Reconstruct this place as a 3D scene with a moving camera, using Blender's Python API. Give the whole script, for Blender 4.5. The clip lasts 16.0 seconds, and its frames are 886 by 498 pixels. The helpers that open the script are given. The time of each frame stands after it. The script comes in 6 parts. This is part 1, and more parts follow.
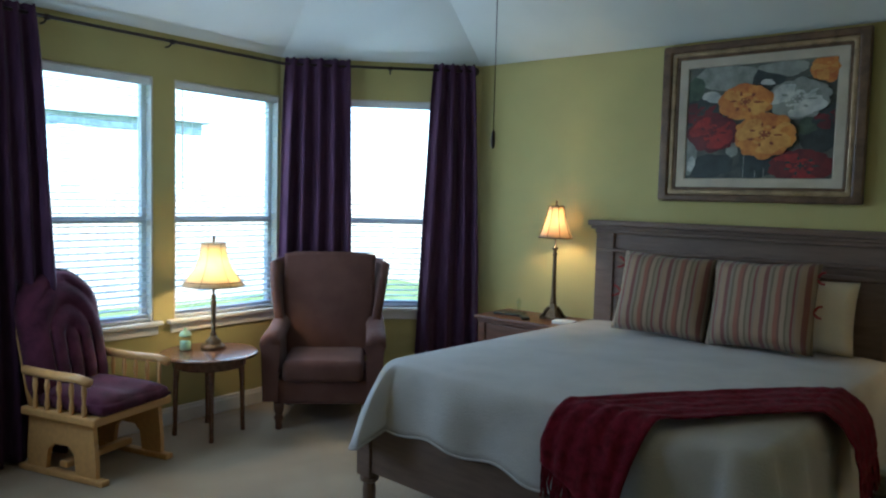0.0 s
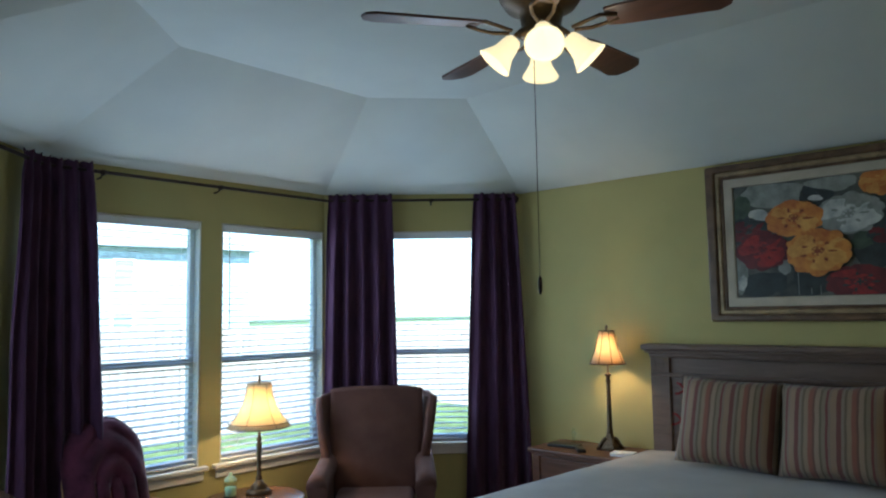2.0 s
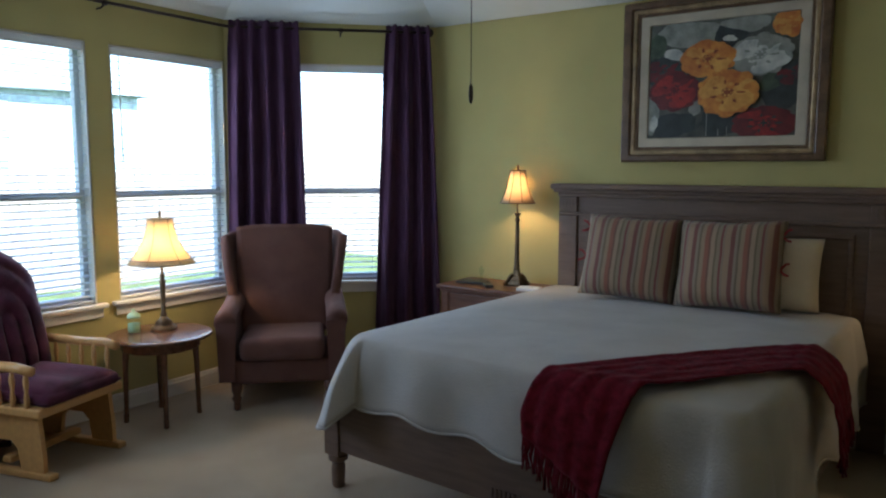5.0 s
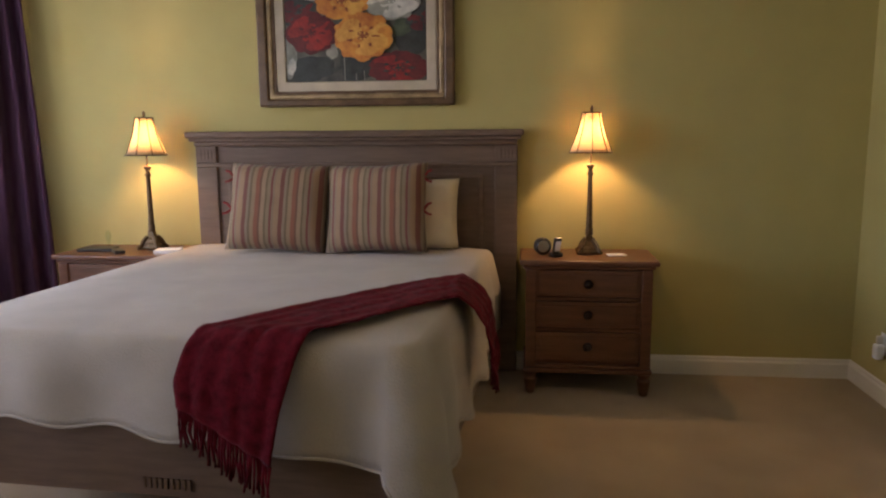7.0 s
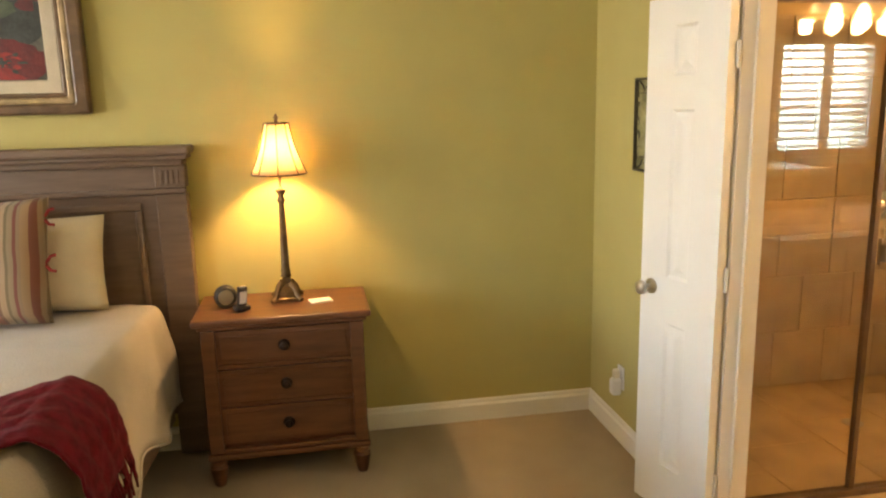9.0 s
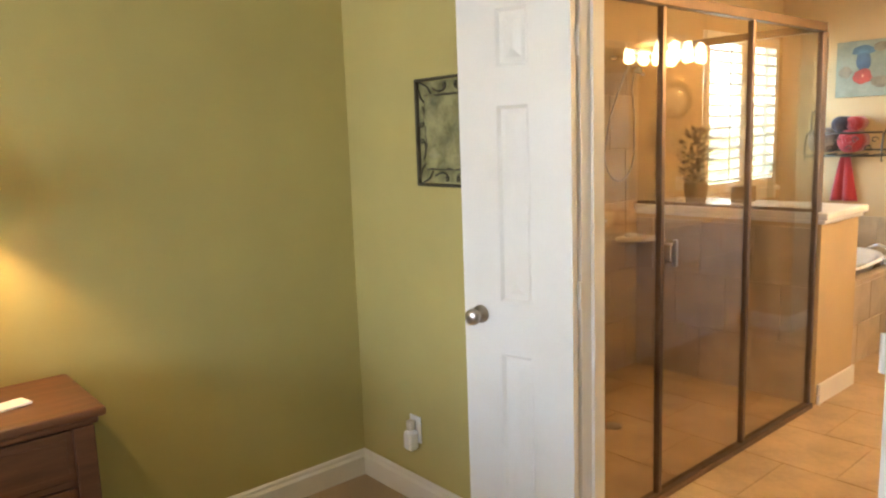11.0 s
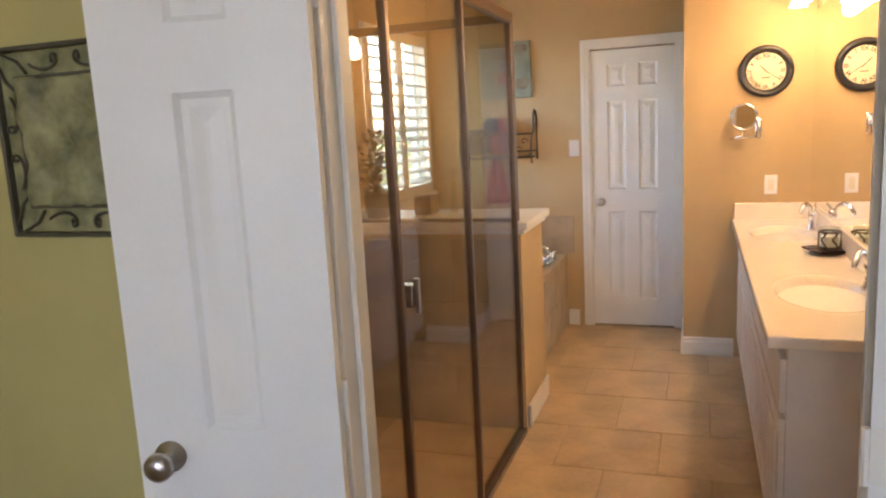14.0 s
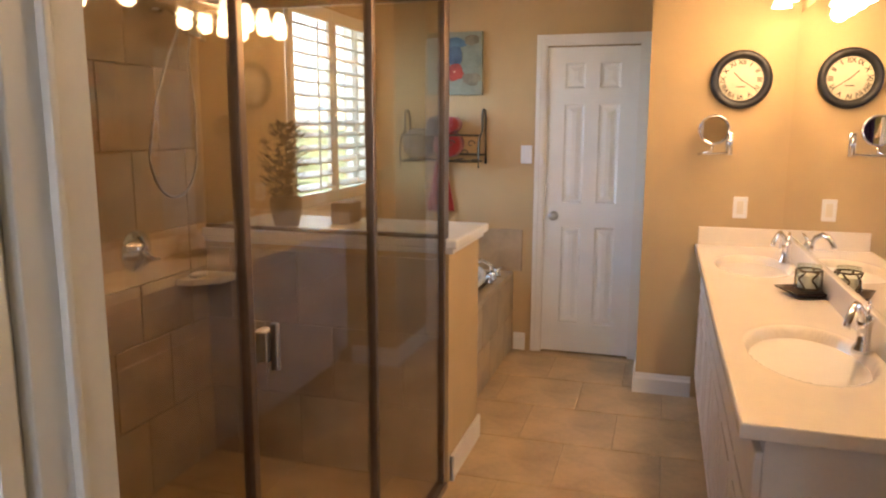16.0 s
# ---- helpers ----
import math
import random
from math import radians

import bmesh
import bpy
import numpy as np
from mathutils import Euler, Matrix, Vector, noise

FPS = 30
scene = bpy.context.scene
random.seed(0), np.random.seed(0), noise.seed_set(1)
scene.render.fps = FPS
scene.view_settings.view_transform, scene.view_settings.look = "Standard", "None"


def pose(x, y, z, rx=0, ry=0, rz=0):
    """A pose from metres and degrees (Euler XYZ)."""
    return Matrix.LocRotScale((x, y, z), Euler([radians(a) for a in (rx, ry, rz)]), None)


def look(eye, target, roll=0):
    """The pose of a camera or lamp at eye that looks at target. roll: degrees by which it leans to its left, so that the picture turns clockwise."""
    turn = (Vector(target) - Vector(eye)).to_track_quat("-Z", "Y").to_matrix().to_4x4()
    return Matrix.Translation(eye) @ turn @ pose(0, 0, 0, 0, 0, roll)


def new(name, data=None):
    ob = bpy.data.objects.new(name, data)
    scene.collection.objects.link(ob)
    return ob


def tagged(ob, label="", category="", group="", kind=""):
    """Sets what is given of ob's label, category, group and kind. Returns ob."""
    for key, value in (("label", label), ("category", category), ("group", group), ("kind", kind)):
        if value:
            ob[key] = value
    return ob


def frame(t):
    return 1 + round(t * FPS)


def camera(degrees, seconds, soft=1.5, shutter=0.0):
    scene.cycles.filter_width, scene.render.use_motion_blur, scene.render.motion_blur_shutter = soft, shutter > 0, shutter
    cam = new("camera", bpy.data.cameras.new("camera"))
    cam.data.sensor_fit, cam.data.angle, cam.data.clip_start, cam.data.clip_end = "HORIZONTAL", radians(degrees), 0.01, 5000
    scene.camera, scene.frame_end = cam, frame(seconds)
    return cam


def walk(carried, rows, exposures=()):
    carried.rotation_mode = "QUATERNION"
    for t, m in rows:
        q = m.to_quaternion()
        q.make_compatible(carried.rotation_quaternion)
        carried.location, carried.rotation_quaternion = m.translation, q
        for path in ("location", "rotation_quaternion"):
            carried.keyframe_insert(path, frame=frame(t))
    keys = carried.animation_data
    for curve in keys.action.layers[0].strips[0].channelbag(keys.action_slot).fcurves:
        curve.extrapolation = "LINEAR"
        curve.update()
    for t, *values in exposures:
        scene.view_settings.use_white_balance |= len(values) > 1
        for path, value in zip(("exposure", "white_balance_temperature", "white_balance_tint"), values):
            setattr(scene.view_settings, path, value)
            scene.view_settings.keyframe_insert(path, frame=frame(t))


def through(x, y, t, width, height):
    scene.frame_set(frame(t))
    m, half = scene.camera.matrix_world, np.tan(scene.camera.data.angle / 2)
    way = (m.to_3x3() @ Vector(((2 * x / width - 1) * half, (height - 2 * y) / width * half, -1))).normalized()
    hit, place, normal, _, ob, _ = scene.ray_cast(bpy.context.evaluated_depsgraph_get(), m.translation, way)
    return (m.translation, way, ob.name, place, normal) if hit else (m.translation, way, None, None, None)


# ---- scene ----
cam = camera(62.5, 16.0, soft=2.2)
PATH = [
    (0, (-1.626, -4.808, 1.639), (-2.878, -3.255, 1.499), 1.5),
    (0.5, (-1.649, -4.768, 1.658), (-2.921, -3.226, 1.592), 0.7),
    (1, (-1.669, -4.757, 1.683), (-2.962, -3.232, 1.709), -0.4),
    (1.5, (-1.675, -4.764, 1.722), (-2.991, -3.262, 1.833), -0.5),
    (2, (-1.674, -4.767, 1.744), (-3.016, -3.294, 1.918), -0.9),
    (2.5, (-1.693, -4.749, 1.759), (-3.056, -3.298, 1.953), -1.1),
    (3, (-1.69, -4.761, 1.752), (-3.068, -3.321, 1.915), -1.0),
    (3.2, (-1.684, -4.768, 1.742), (-3.067, -3.329, 1.881), -0.8),
    (5.3, (-1.808, -4.717, 1.59), (-2.853, -3.033, 1.323), 0.1),
    (5.5, (-1.814, -4.702, 1.581), (-2.79, -2.98, 1.289), -0.0),
    (6, (-1.822, -4.692, 1.578), (-2.576, -2.871, 1.239), -0.2),
    (6.5, (-1.845, -4.652, 1.557), (-2.366, -2.752, 1.212), -0.3),
    (7, (-1.938, -4.517, 1.481), (-2.172, -2.555, 1.172), -0.5),
    (7.5, (-1.708, -4.303, 1.496), (-1.837, -2.333, 1.183), -1.1),
    (8, (-1.51, -4.046, 1.567), (-1.519, -2.077, 1.222), -1.5),
    (8.5, (-1.486, -3.829, 1.631), (-1.308, -1.873, 1.262), -0.9),
    (9, (-1.443, -3.588, 1.677), (-1.101, -1.658, 1.282), -1.3),
    (9.2, (-1.428, -3.517, 1.671), (-1.026, -1.598, 1.279), -1.3),
    (11.3, (-1.826, -2.594, 1.522), (-0.434, -1.188, 1.227), -2.1),
    (11.5, (-1.786, -2.518, 1.518), (-0.339, -1.169, 1.223), -2.1),
    (12, (-1.654, -2.347, 1.519), (-0.088, -1.139, 1.218), -2.2),
    (12.5, (-1.536, -2.218, 1.531), (0.126, -1.151, 1.217), -2.3),
    (13, (-1.438, -2.071, 1.543), (0.319, -1.172, 1.219), -1.9),
    (13.5, (-1.349, -1.95, 1.546), (0.48, -1.208, 1.22), -2.6),
    (14, (-1.22, -1.929, 1.546), (0.639, -1.267, 1.218), -3.0),
    (14.5, (-1.039, -1.961, 1.555), (0.825, -1.32, 1.215), -2.4),
    (15, (-0.883, -1.974, 1.541), (0.988, -1.354, 1.205), -1.4),
    (15.5, (-0.732, -1.961, 1.531), (1.149, -1.366, 1.198), -0.7),
    (16, (-0.602, -1.931, 1.534), (1.287, -1.364, 1.2), 0.2),
]
EXPOSURES = [(0, 2.47, 5000, 2), (1.5, 2.2, 5050, 3), (2.5, 2.08, 5200, 4), (3.2, 2.05, 5250, 6), (5.5, 2.45, 5450, 14), (6.0, 2.6, 5750, 20), (6.5, 2.83, 6150, 27), (7.0, 3.15, 6750, 29), (7.5, 3.5, 7200, 27), (8.0, 3.95, 7600, 24), (8.5, 4.28, 8000, 22), (9.0, 4.45, 8300, 19), (11.5, 4.22, 6450, 18), (13.0, 3.92, 6300, 21), (14.5, 3.47, 6300, 24), (16.0, 3.4, 6350, 25)]
walk(cam, [(t, look(eye, target, roll)) for t, eye, target, roll in PATH], EXPOSURES)

# ---- world, sun and lamps ----
world = bpy.data.worlds.new("sky")
scene.world = world
world.use_nodes = True
wn = world.node_tree
sky = wn.nodes.new("ShaderNodeTexSky")
sky.sky_type, sky.sun_disc = "NISHITA", False
sky.sun_elevation, sky.sun_rotation = radians(47), radians(135)
wn.links.new(sky.outputs[0], wn.nodes["Background"].inputs[0])
wn.nodes["Background"].inputs[1].default_value = 0.15


def lamp(name, kind, energy, m, color=(1, 1, 1), **sizes):
    data = bpy.data.lights.new(name, kind)
    data.energy, data.color = energy, color
    if kind == "SUN":
        data.angle = sizes["angle"]
    elif kind == "AREA":
        data.shape, data.size, data.size_y = "RECTANGLE", sizes["size"], sizes["size_y"]
    else:
        data.shadow_soft_size = sizes["radius"]
    ob = new(name, data)
    ob.matrix_world = m
    return ob


lamp("sun", "SUN", 5.0, look((6, -9, 9.1), (0, -3, 0)), (1, 0.95, 0.88), angle=radians(0.5))
SKYBLUE = (0.84, 0.91, 1.0)
DAY = 2.35
BULB = (1.0, 0.65, 0.31)

# ---- materials ----


def mat(name, color, rough=0.6, metal=0.0, vary=0.12, scale=6.0, fine=60.0, bump=0.15, stretch=(1, 1, 1), spec=0.5, second=None, sheen=0.0, by_object=0.0):
    m = bpy.data.materials.new(name)
    m.use_nodes = True
    nt = m.node_tree
    b = nt.nodes["Principled BSDF"]
    b.inputs["Roughness"].default_value, b.inputs["Metallic"].default_value = rough, metal
    b.inputs["Specular IOR Level"].default_value = spec
    if sheen:
        b.inputs["Sheen Weight"].default_value = sheen
    co = nt.nodes.new("ShaderNodeTexCoord")
    mp = nt.nodes.new("ShaderNodeMapping")
    mp.inputs["Scale"].default_value = stretch
    nt.links.new(co.outputs["Object"], mp.inputs[0])
    n1, n2 = nt.nodes.new("ShaderNodeTexNoise"), nt.nodes.new("ShaderNodeTexNoise")
    for n, s in ((n1, scale), (n2, fine)):
        n.inputs["Scale"].default_value, n.inputs["Detail"].default_value = s, 4
        nt.links.new(mp.outputs[0], n.inputs["Vector"])
    mix = nt.nodes.new("ShaderNodeMix")
    mix.data_type = "RGBA"
    c2 = second or tuple(c * (1 - vary * 2) for c in color)
    mix.inputs[6].default_value, mix.inputs[7].default_value = (*color, 1), (*c2, 1)
    ramp = nt.nodes.new("ShaderNodeMapRange")
    ramp.inputs[1].default_value, ramp.inputs[2].default_value = 0.35, 0.7
    add = nt.nodes.new("ShaderNodeMath")
    add.operation = "MULTIPLY_ADD"
    add.inputs[1].default_value = 0.3
    nt.links.new(n2.outputs[0], add.inputs[0])
    sub = nt.nodes.new("ShaderNodeMath")
    sub.operation = "SUBTRACT"
    sub.inputs[1].default_value = 0.15
    nt.links.new(n1.outputs[0], sub.inputs[0])
    nt.links.new(sub.outputs[0], add.inputs[2])
    nt.links.new(add.outputs[0], ramp.inputs[0])
    nt.links.new(ramp.outputs[0], mix.inputs[0])
    out = mix.outputs[2]
    if by_object:
        info = nt.nodes.new("ShaderNodeObjectInfo")
        hsv = nt.nodes.new("ShaderNodeHueSaturation")
        rr = nt.nodes.new("ShaderNodeMapRange")
        rr.inputs[3].default_value, rr.inputs[4].default_value = 1 - by_object, 1 + by_object
        nt.links.new(info.outputs["Random"], rr.inputs[0])
        nt.links.new(rr.outputs[0], hsv.inputs["Value"])
        nt.links.new(out, hsv.inputs["Color"])
        out = hsv.outputs[0]
    nt.links.new(out, b.inputs["Base Color"])
    if bump:
        bp = nt.nodes.new("ShaderNodeBump")
        bp.inputs["Strength"].default_value, bp.inputs["Distance"].default_value = bump, 0.004
        nt.links.new(n2.outputs[0], bp.inputs["Height"])
        nt.links.new(bp.outputs[0], b.inputs["Normal"])
    return m


def glowing(name, color, strength, base=(0.8, 0.7, 0.5)):
    m = mat(name, base, 0.6, vary=0.05)
    b = m.node_tree.nodes["Principled BSDF"]
    b.inputs["Emission Color"].default_value = (*color, 1)
    b.inputs["Emission Strength"].default_value = strength
    return m


def cloth_shade(name, color, through, share):
    """Thin shade cloth that lets part of the bulb's light through."""
    m = mat(name, color, 0.85, vary=0.10, scale=9, fine=150, bump=0.2, spec=0.1)
    nt = m.node_tree
    tl, mx = nt.nodes.new("ShaderNodeBsdfTranslucent"), nt.nodes.new("ShaderNodeMixShader")
    tl.inputs[0].default_value = (*through, 1)
    mx.inputs[0].default_value = share
    nt.links.new(nt.nodes["Principled BSDF"].outputs[0], mx.inputs[1])
    nt.links.new(tl.outputs[0], mx.inputs[2])
    nt.links.new(mx.outputs[0], nt.nodes["Material Output"].inputs[0])
    return m


def glass(name, color, rough=0.0, coat=0.022):
    """Thin glass: tinted see-through with a mirror coat that grows at a slant."""
    m = bpy.data.materials.new(name)
    m.use_nodes = True
    nt = m.node_tree
    nt.nodes.remove(nt.nodes["Principled BSDF"])
    tr, gl, mx, fr = (nt.nodes.new("ShaderNode" + k) for k in ("BsdfTransparent", "BsdfGlossy", "MixShader", "LayerWeight"))
    tr.inputs[0].default_value = (*color, 1)
    gl.inputs["Roughness"].default_value = rough
    fr.inputs[0].default_value = 0.5
    pw, ml = nt.nodes.new("ShaderNodeMath"), nt.nodes.new("ShaderNodeMath")
    pw.operation, ml.operation = "POWER", "MULTIPLY_ADD"
    pw.inputs[1].default_value, ml.inputs[1].default_value, ml.inputs[2].default_value = 4.0, 0.45, coat
    nt.links.new(fr.outputs["Facing"], pw.inputs[0])
    nt.links.new(pw.outputs[0], ml.inputs[0])
    nt.links.new(ml.outputs[0], mx.inputs[0])
    nt.links.new(tr.outputs[0], mx.inputs[1])
    nt.links.new(gl.outputs[0], mx.inputs[2])
    nt.links.new(mx.outputs[0], nt.nodes["Material Output"].inputs[0])
    return m


def striped(name, stops, width, axis=0, rough=0.85):
    """Woven cloth in stripes: stops are (place 0..1, colour) across one repeat of the given width."""
    m = mat(name, (0.5, 0.4, 0.3), rough, vary=0.1, fine=220, bump=0.35, sheen=0.1)
    nt = m.node_tree
    co = nt.nodes.new("ShaderNodeTexCoord")
    sep = nt.nodes.new("ShaderNodeSeparateXYZ")
    nt.links.new(co.outputs["Object"], sep.inputs[0])
    mul, fr = nt.nodes.new("ShaderNodeMath"), nt.nodes.new("ShaderNodeMath")
    mul.operation, mul.inputs[1].default_value = "MULTIPLY_ADD", 1 / width
    mul.inputs[2].default_value = 10.0
    fr.operation = "FRACT"
    nt.links.new(sep.outputs[axis], mul.inputs[0])
    nt.links.new(mul.outputs[0], fr.inputs[0])
    cr = nt.nodes.new("ShaderNodeValToRGB")
    cr.color_ramp.interpolation = "CONSTANT"
    while len(cr.color_ramp.elements) < len(stops):
        cr.color_ramp.elements.new(0.5)
    for e, (p, c) in zip(cr.color_ramp.elements, stops):
        e.position, e.color = p, (*c, 1)
    nt.links.new(fr.outputs[0], cr.inputs[0])
    nt.links.new(cr.outputs[0], nt.nodes["Principled BSDF"].inputs["Base Color"])
    return m


M = {
    "wall": mat("olive_wall_paint", (0.50, 0.435, 0.165), 0.75, vary=0.04, scale=3, fine=180, bump=0.25),
    "tan": mat("tan_wall_paint", (0.56, 0.40, 0.20), 0.72, vary=0.04, scale=3, fine=180, bump=0.25),
    "ceiling": mat("ceiling_paint", (0.68, 0.70, 0.64), 0.9, vary=0.03, scale=3, fine=150, bump=0.4),
    "white": mat("white_trim_paint", (0.80, 0.78, 0.72), 0.42, vary=0.03, scale=4, fine=90, bump=0.08),
    "door": mat("white_door_paint", (0.82, 0.82, 0.79), 0.4, vary=0.03, scale=4, fine=120, bump=0.12),
    "carpet": mat("beige_carpet", (0.40, 0.31, 0.205), 0.98, vary=0.1, scale=2.5, fine=240, bump=1.0, spec=0.1, sheen=0.2),
    "tile": mat("tan_stone_tile", (0.64, 0.45, 0.245), 0.34, vary=0.17, scale=3.4, fine=40, bump=0.06, by_object=0.05),
    "walltile": mat("brown_shower_tile", (0.50, 0.38, 0.235), 0.34, vary=0.13, scale=5, fine=30, bump=0.05, by_object=0.05),
    "grout": mat("grout", (0.50, 0.37, 0.22), 0.9),
    "oldwood": mat("weathered_brown_wood", (0.165, 0.105, 0.072), 0.5, vary=0.13, scale=5, fine=26, bump=0.3, stretch=(1, 9, 9)),
    "chestnut": mat("chestnut_wood", (0.155, 0.064, 0.032), 0.38, vary=0.2, scale=4, fine=24, bump=0.15, stretch=(1, 8, 8)),
    "tabletop": mat("dark_polished_wood", (0.16, 0.075, 0.04), 0.16, vary=0.25, scale=4, fine=24, bump=0.05, stretch=(1, 8, 8)),
    "maple": mat("honey_maple_wood", (0.62, 0.35, 0.12), 0.3, vary=0.07, scale=4, fine=26, bump=0.1, stretch=(1, 8, 8)),
    "fanwood": mat("dark_fan_blade_wood", (0.11, 0.05, 0.03), 0.35, vary=0.2, scale=4, fine=24, bump=0.1, stretch=(1, 8, 8)),
    "curtain": mat("plum_curtain_cloth", (0.072, 0.032, 0.066), 0.8, vary=0.2, scale=5, fine=140, bump=0.3, sheen=0.08, spec=0.08, stretch=(6, 6, 1)),
    "rod": mat("dark_bronze", (0.05, 0.035, 0.03), 0.4, metal=0.8, vary=0.2),
    "plum": mat("plum_chenille", (0.10, 0.025, 0.05), 0.9, vary=0.3, scale=9, fine=150, bump=0.6, sheen=0.1, spec=0.15),
    "mauve": mat("brown_mauve_upholstery", (0.135, 0.065, 0.05), 0.9, vary=0.12, scale=7, fine=260, bump=0.6, sheen=0.08, spec=0.15),
    "cover": mat("cream_matelasse_cotton", (0.47, 0.43, 0.375), 0.92, vary=0.06, scale=5, fine=120, bump=0.8, sheen=0.15),
    "cotton": mat("cream_cotton", (0.75, 0.66, 0.50), 0.9, vary=0.05, fine=150, bump=0.4),
    "throw": mat("crimson_chenille", (0.165, 0.010, 0.022), 0.92, vary=0.25, scale=30, fine=220, bump=1.0, sheen=0.05, spec=0.1),
    "redtie": mat("red_cloth", (0.30, 0.03, 0.03), 0.9),
    "bronze": mat("antique_bronze", (0.16, 0.11, 0.06), 0.42, metal=0.7, vary=0.25, scale=20),
    "goldframe": mat("antique_gold_frame", (0.40, 0.29, 0.16), 0.42, metal=0.35, vary=0.25, scale=14),
    "brownframe": mat("dark_brown_frame", (0.15, 0.085, 0.042), 0.4, vary=0.25, scale=14),
    "liner": mat("cream_linen_liner", (0.56, 0.49, 0.38), 0.9, fine=200, bump=0.4),
    "nickel": mat("brushed_nickel", (0.55, 0.52, 0.48), 0.28, metal=1.0, vary=0.06),
    "chrome": mat("chrome", (0.75, 0.75, 0.76), 0.08, metal=1.0, vary=0.02, bump=0),
    "showerframe": mat("bronze_anodised_frame", (0.22, 0.15, 0.10), 0.3, metal=0.8, vary=0.1),
    "black": mat("black_plastic", (0.02, 0.02, 0.022), 0.35),
    "ivory": mat("ivory_plastic", (0.78, 0.72, 0.60), 0.4, vary=0.03),
    "whiteplastic": mat("white_plastic", (0.85, 0.84, 0.82), 0.35, vary=0.03),
    "marble": mat("cream_cultured_marble", (0.86, 0.76, 0.62), 0.14, vary=0.03, scale=3, bump=0.02),
    "cabinet": mat("white_cabinet_paint", (0.78, 0.72, 0.63), 0.4, vary=0.04, fine=80, bump=0.08),
    "mirror": mat("mirror_silver", (0.92, 0.92, 0.90), 0.0, metal=1.0, vary=0.0, bump=0),
    "porcelain": mat("white_porcelain", (0.85, 0.82, 0.76), 0.12, vary=0.02, bump=0),
    "blind": mat("white_blind_slat", (0.82, 0.84, 0.84), 0.45, vary=0.03, bump=0.05),
    "vinyl": mat("white_vinyl_frame", (0.80, 0.81, 0.80), 0.4, vary=0.03),
    "iron": mat("black_wrought_iron", (0.11, 0.10, 0.065), 0.5, metal=0.3, vary=0.2),
    "plaque": mat("olive_relief_plaque", (0.34, 0.33, 0.16), 0.55, vary=0.3, scale=12, second=(0.12, 0.12, 0.05)),
    "redtowel": mat("red_towel", (0.42, 0.03, 0.03), 0.95, vary=0.15, fine=200, bump=1.0, sheen=0.4),
    "darktowel": mat("black_towel", (0.03, 0.02, 0.025), 0.95, fine=200, bump=1.0, sheen=0.3),
    "greytowel": mat("grey_towel", (0.28, 0.25, 0.23), 0.95, fine=200, bump=1.0, sheen=0.3),
    "face": mat("cream_clock_face", (0.80, 0.70, 0.48), 0.5, vary=0.08, scale=8),
    "ink": mat("black_ink", (0.02, 0.018, 0.015), 0.6),
    "wax": mat("pale_green_wax", (0.45, 0.62, 0.38), 0.4, vary=0.1),
    "plant": mat("dark_dried_leaves", (0.07, 0.05, 0.025), 0.7, vary=0.3),
    "basket": mat("brown_ceramic", (0.22, 0.15, 0.08), 0.5, vary=0.2),
    "shade": cloth_shade("cream_lampshade_cloth", (0.58, 0.46, 0.31), (0.74, 0.60, 0.42), 0.42),
    "bigshade": cloth_shade("ivory_lampshade_cloth", (0.80, 0.68, 0.48), (0.85, 0.72, 0.48), 0.6),
    "frosted": glowing("lit_frosted_glass", (1.0, 0.70, 0.34), 0.27, (0.72, 0.52, 0.28)),
    "bulb": glowing("lit_bulb", (1.0, 0.75, 0.40), 2.6, (0.9, 0.85, 0.7)),
    "pane": glass("clear_window_glass", (0.96, 0.98, 0.98)),
    "bronzeglass": glass("bronze_tinted_glass", (0.93, 0.90, 0.84), 0.0, 0.085),
    "clearglass": glass("clear_glass", (0.9, 0.95, 0.92)),
    "grass": mat("lawn_grass", (0.10, 0.15, 0.04), 0.95, vary=0.3, scale=2, fine=60, bump=1.0),
    "fence": mat("grey_cedar_fence", (0.46, 0.40, 0.33), 0.85, vary=0.2, scale=3, fine=30, by_object=0.15),
    "brick": mat("pale_siding", (0.44, 0.53, 0.58), 0.85, vary=0.2, scale=5, fine=40),
    "roof": mat("grey_shingle", (0.30, 0.34, 0.37), 0.9, vary=0.2, scale=6, fine=50, bump=0.8),
    "paper": mat("white_paper", (0.82, 0.82, 0.80), 0.7, vary=0.02),
}
M["stripe"] = striped("striped_pillow_cloth", [(0.0, (0.30, 0.20, 0.12)), (0.13, (0.17, 0.065, 0.05)), (0.24, (0.25, 0.19, 0.13)), (0.31, (0.15, 0.11, 0.065)), (0.37, (0.29, 0.20, 0.12)), (0.47, (0.25, 0.10, 0.06)), (0.58, (0.16, 0.085, 0.055)), (0.63, (0.32, 0.22, 0.14)), (0.74, (0.15, 0.115, 0.065)), (0.79, (0.25, 0.19, 0.12)), (0.88, (0.18, 0.06, 0.05)), (0.94, (0.25, 0.18, 0.12))], 0.215)

# ---- shape helpers ----


def part(name, bm, material, parent=None, label="", smooth=False):
    me = bpy.data.meshes.new(name)
    bm.normal_update()
    bm.to_mesh(me)
    bm.free()
    me.materials.append(M[material] if isinstance(material, str) else material)
    if smooth:
        me.shade_smooth()
    ob = new(name, me)
    if parent is not None:
        ob.parent = parent
    if label:
        ob["label"] = label
    return ob


def share(name, ob, m, parent):
    """One more piece on the mesh of ob."""
    o = new(name, ob.data)
    o.parent = parent
    o.matrix_basis = m
    return o


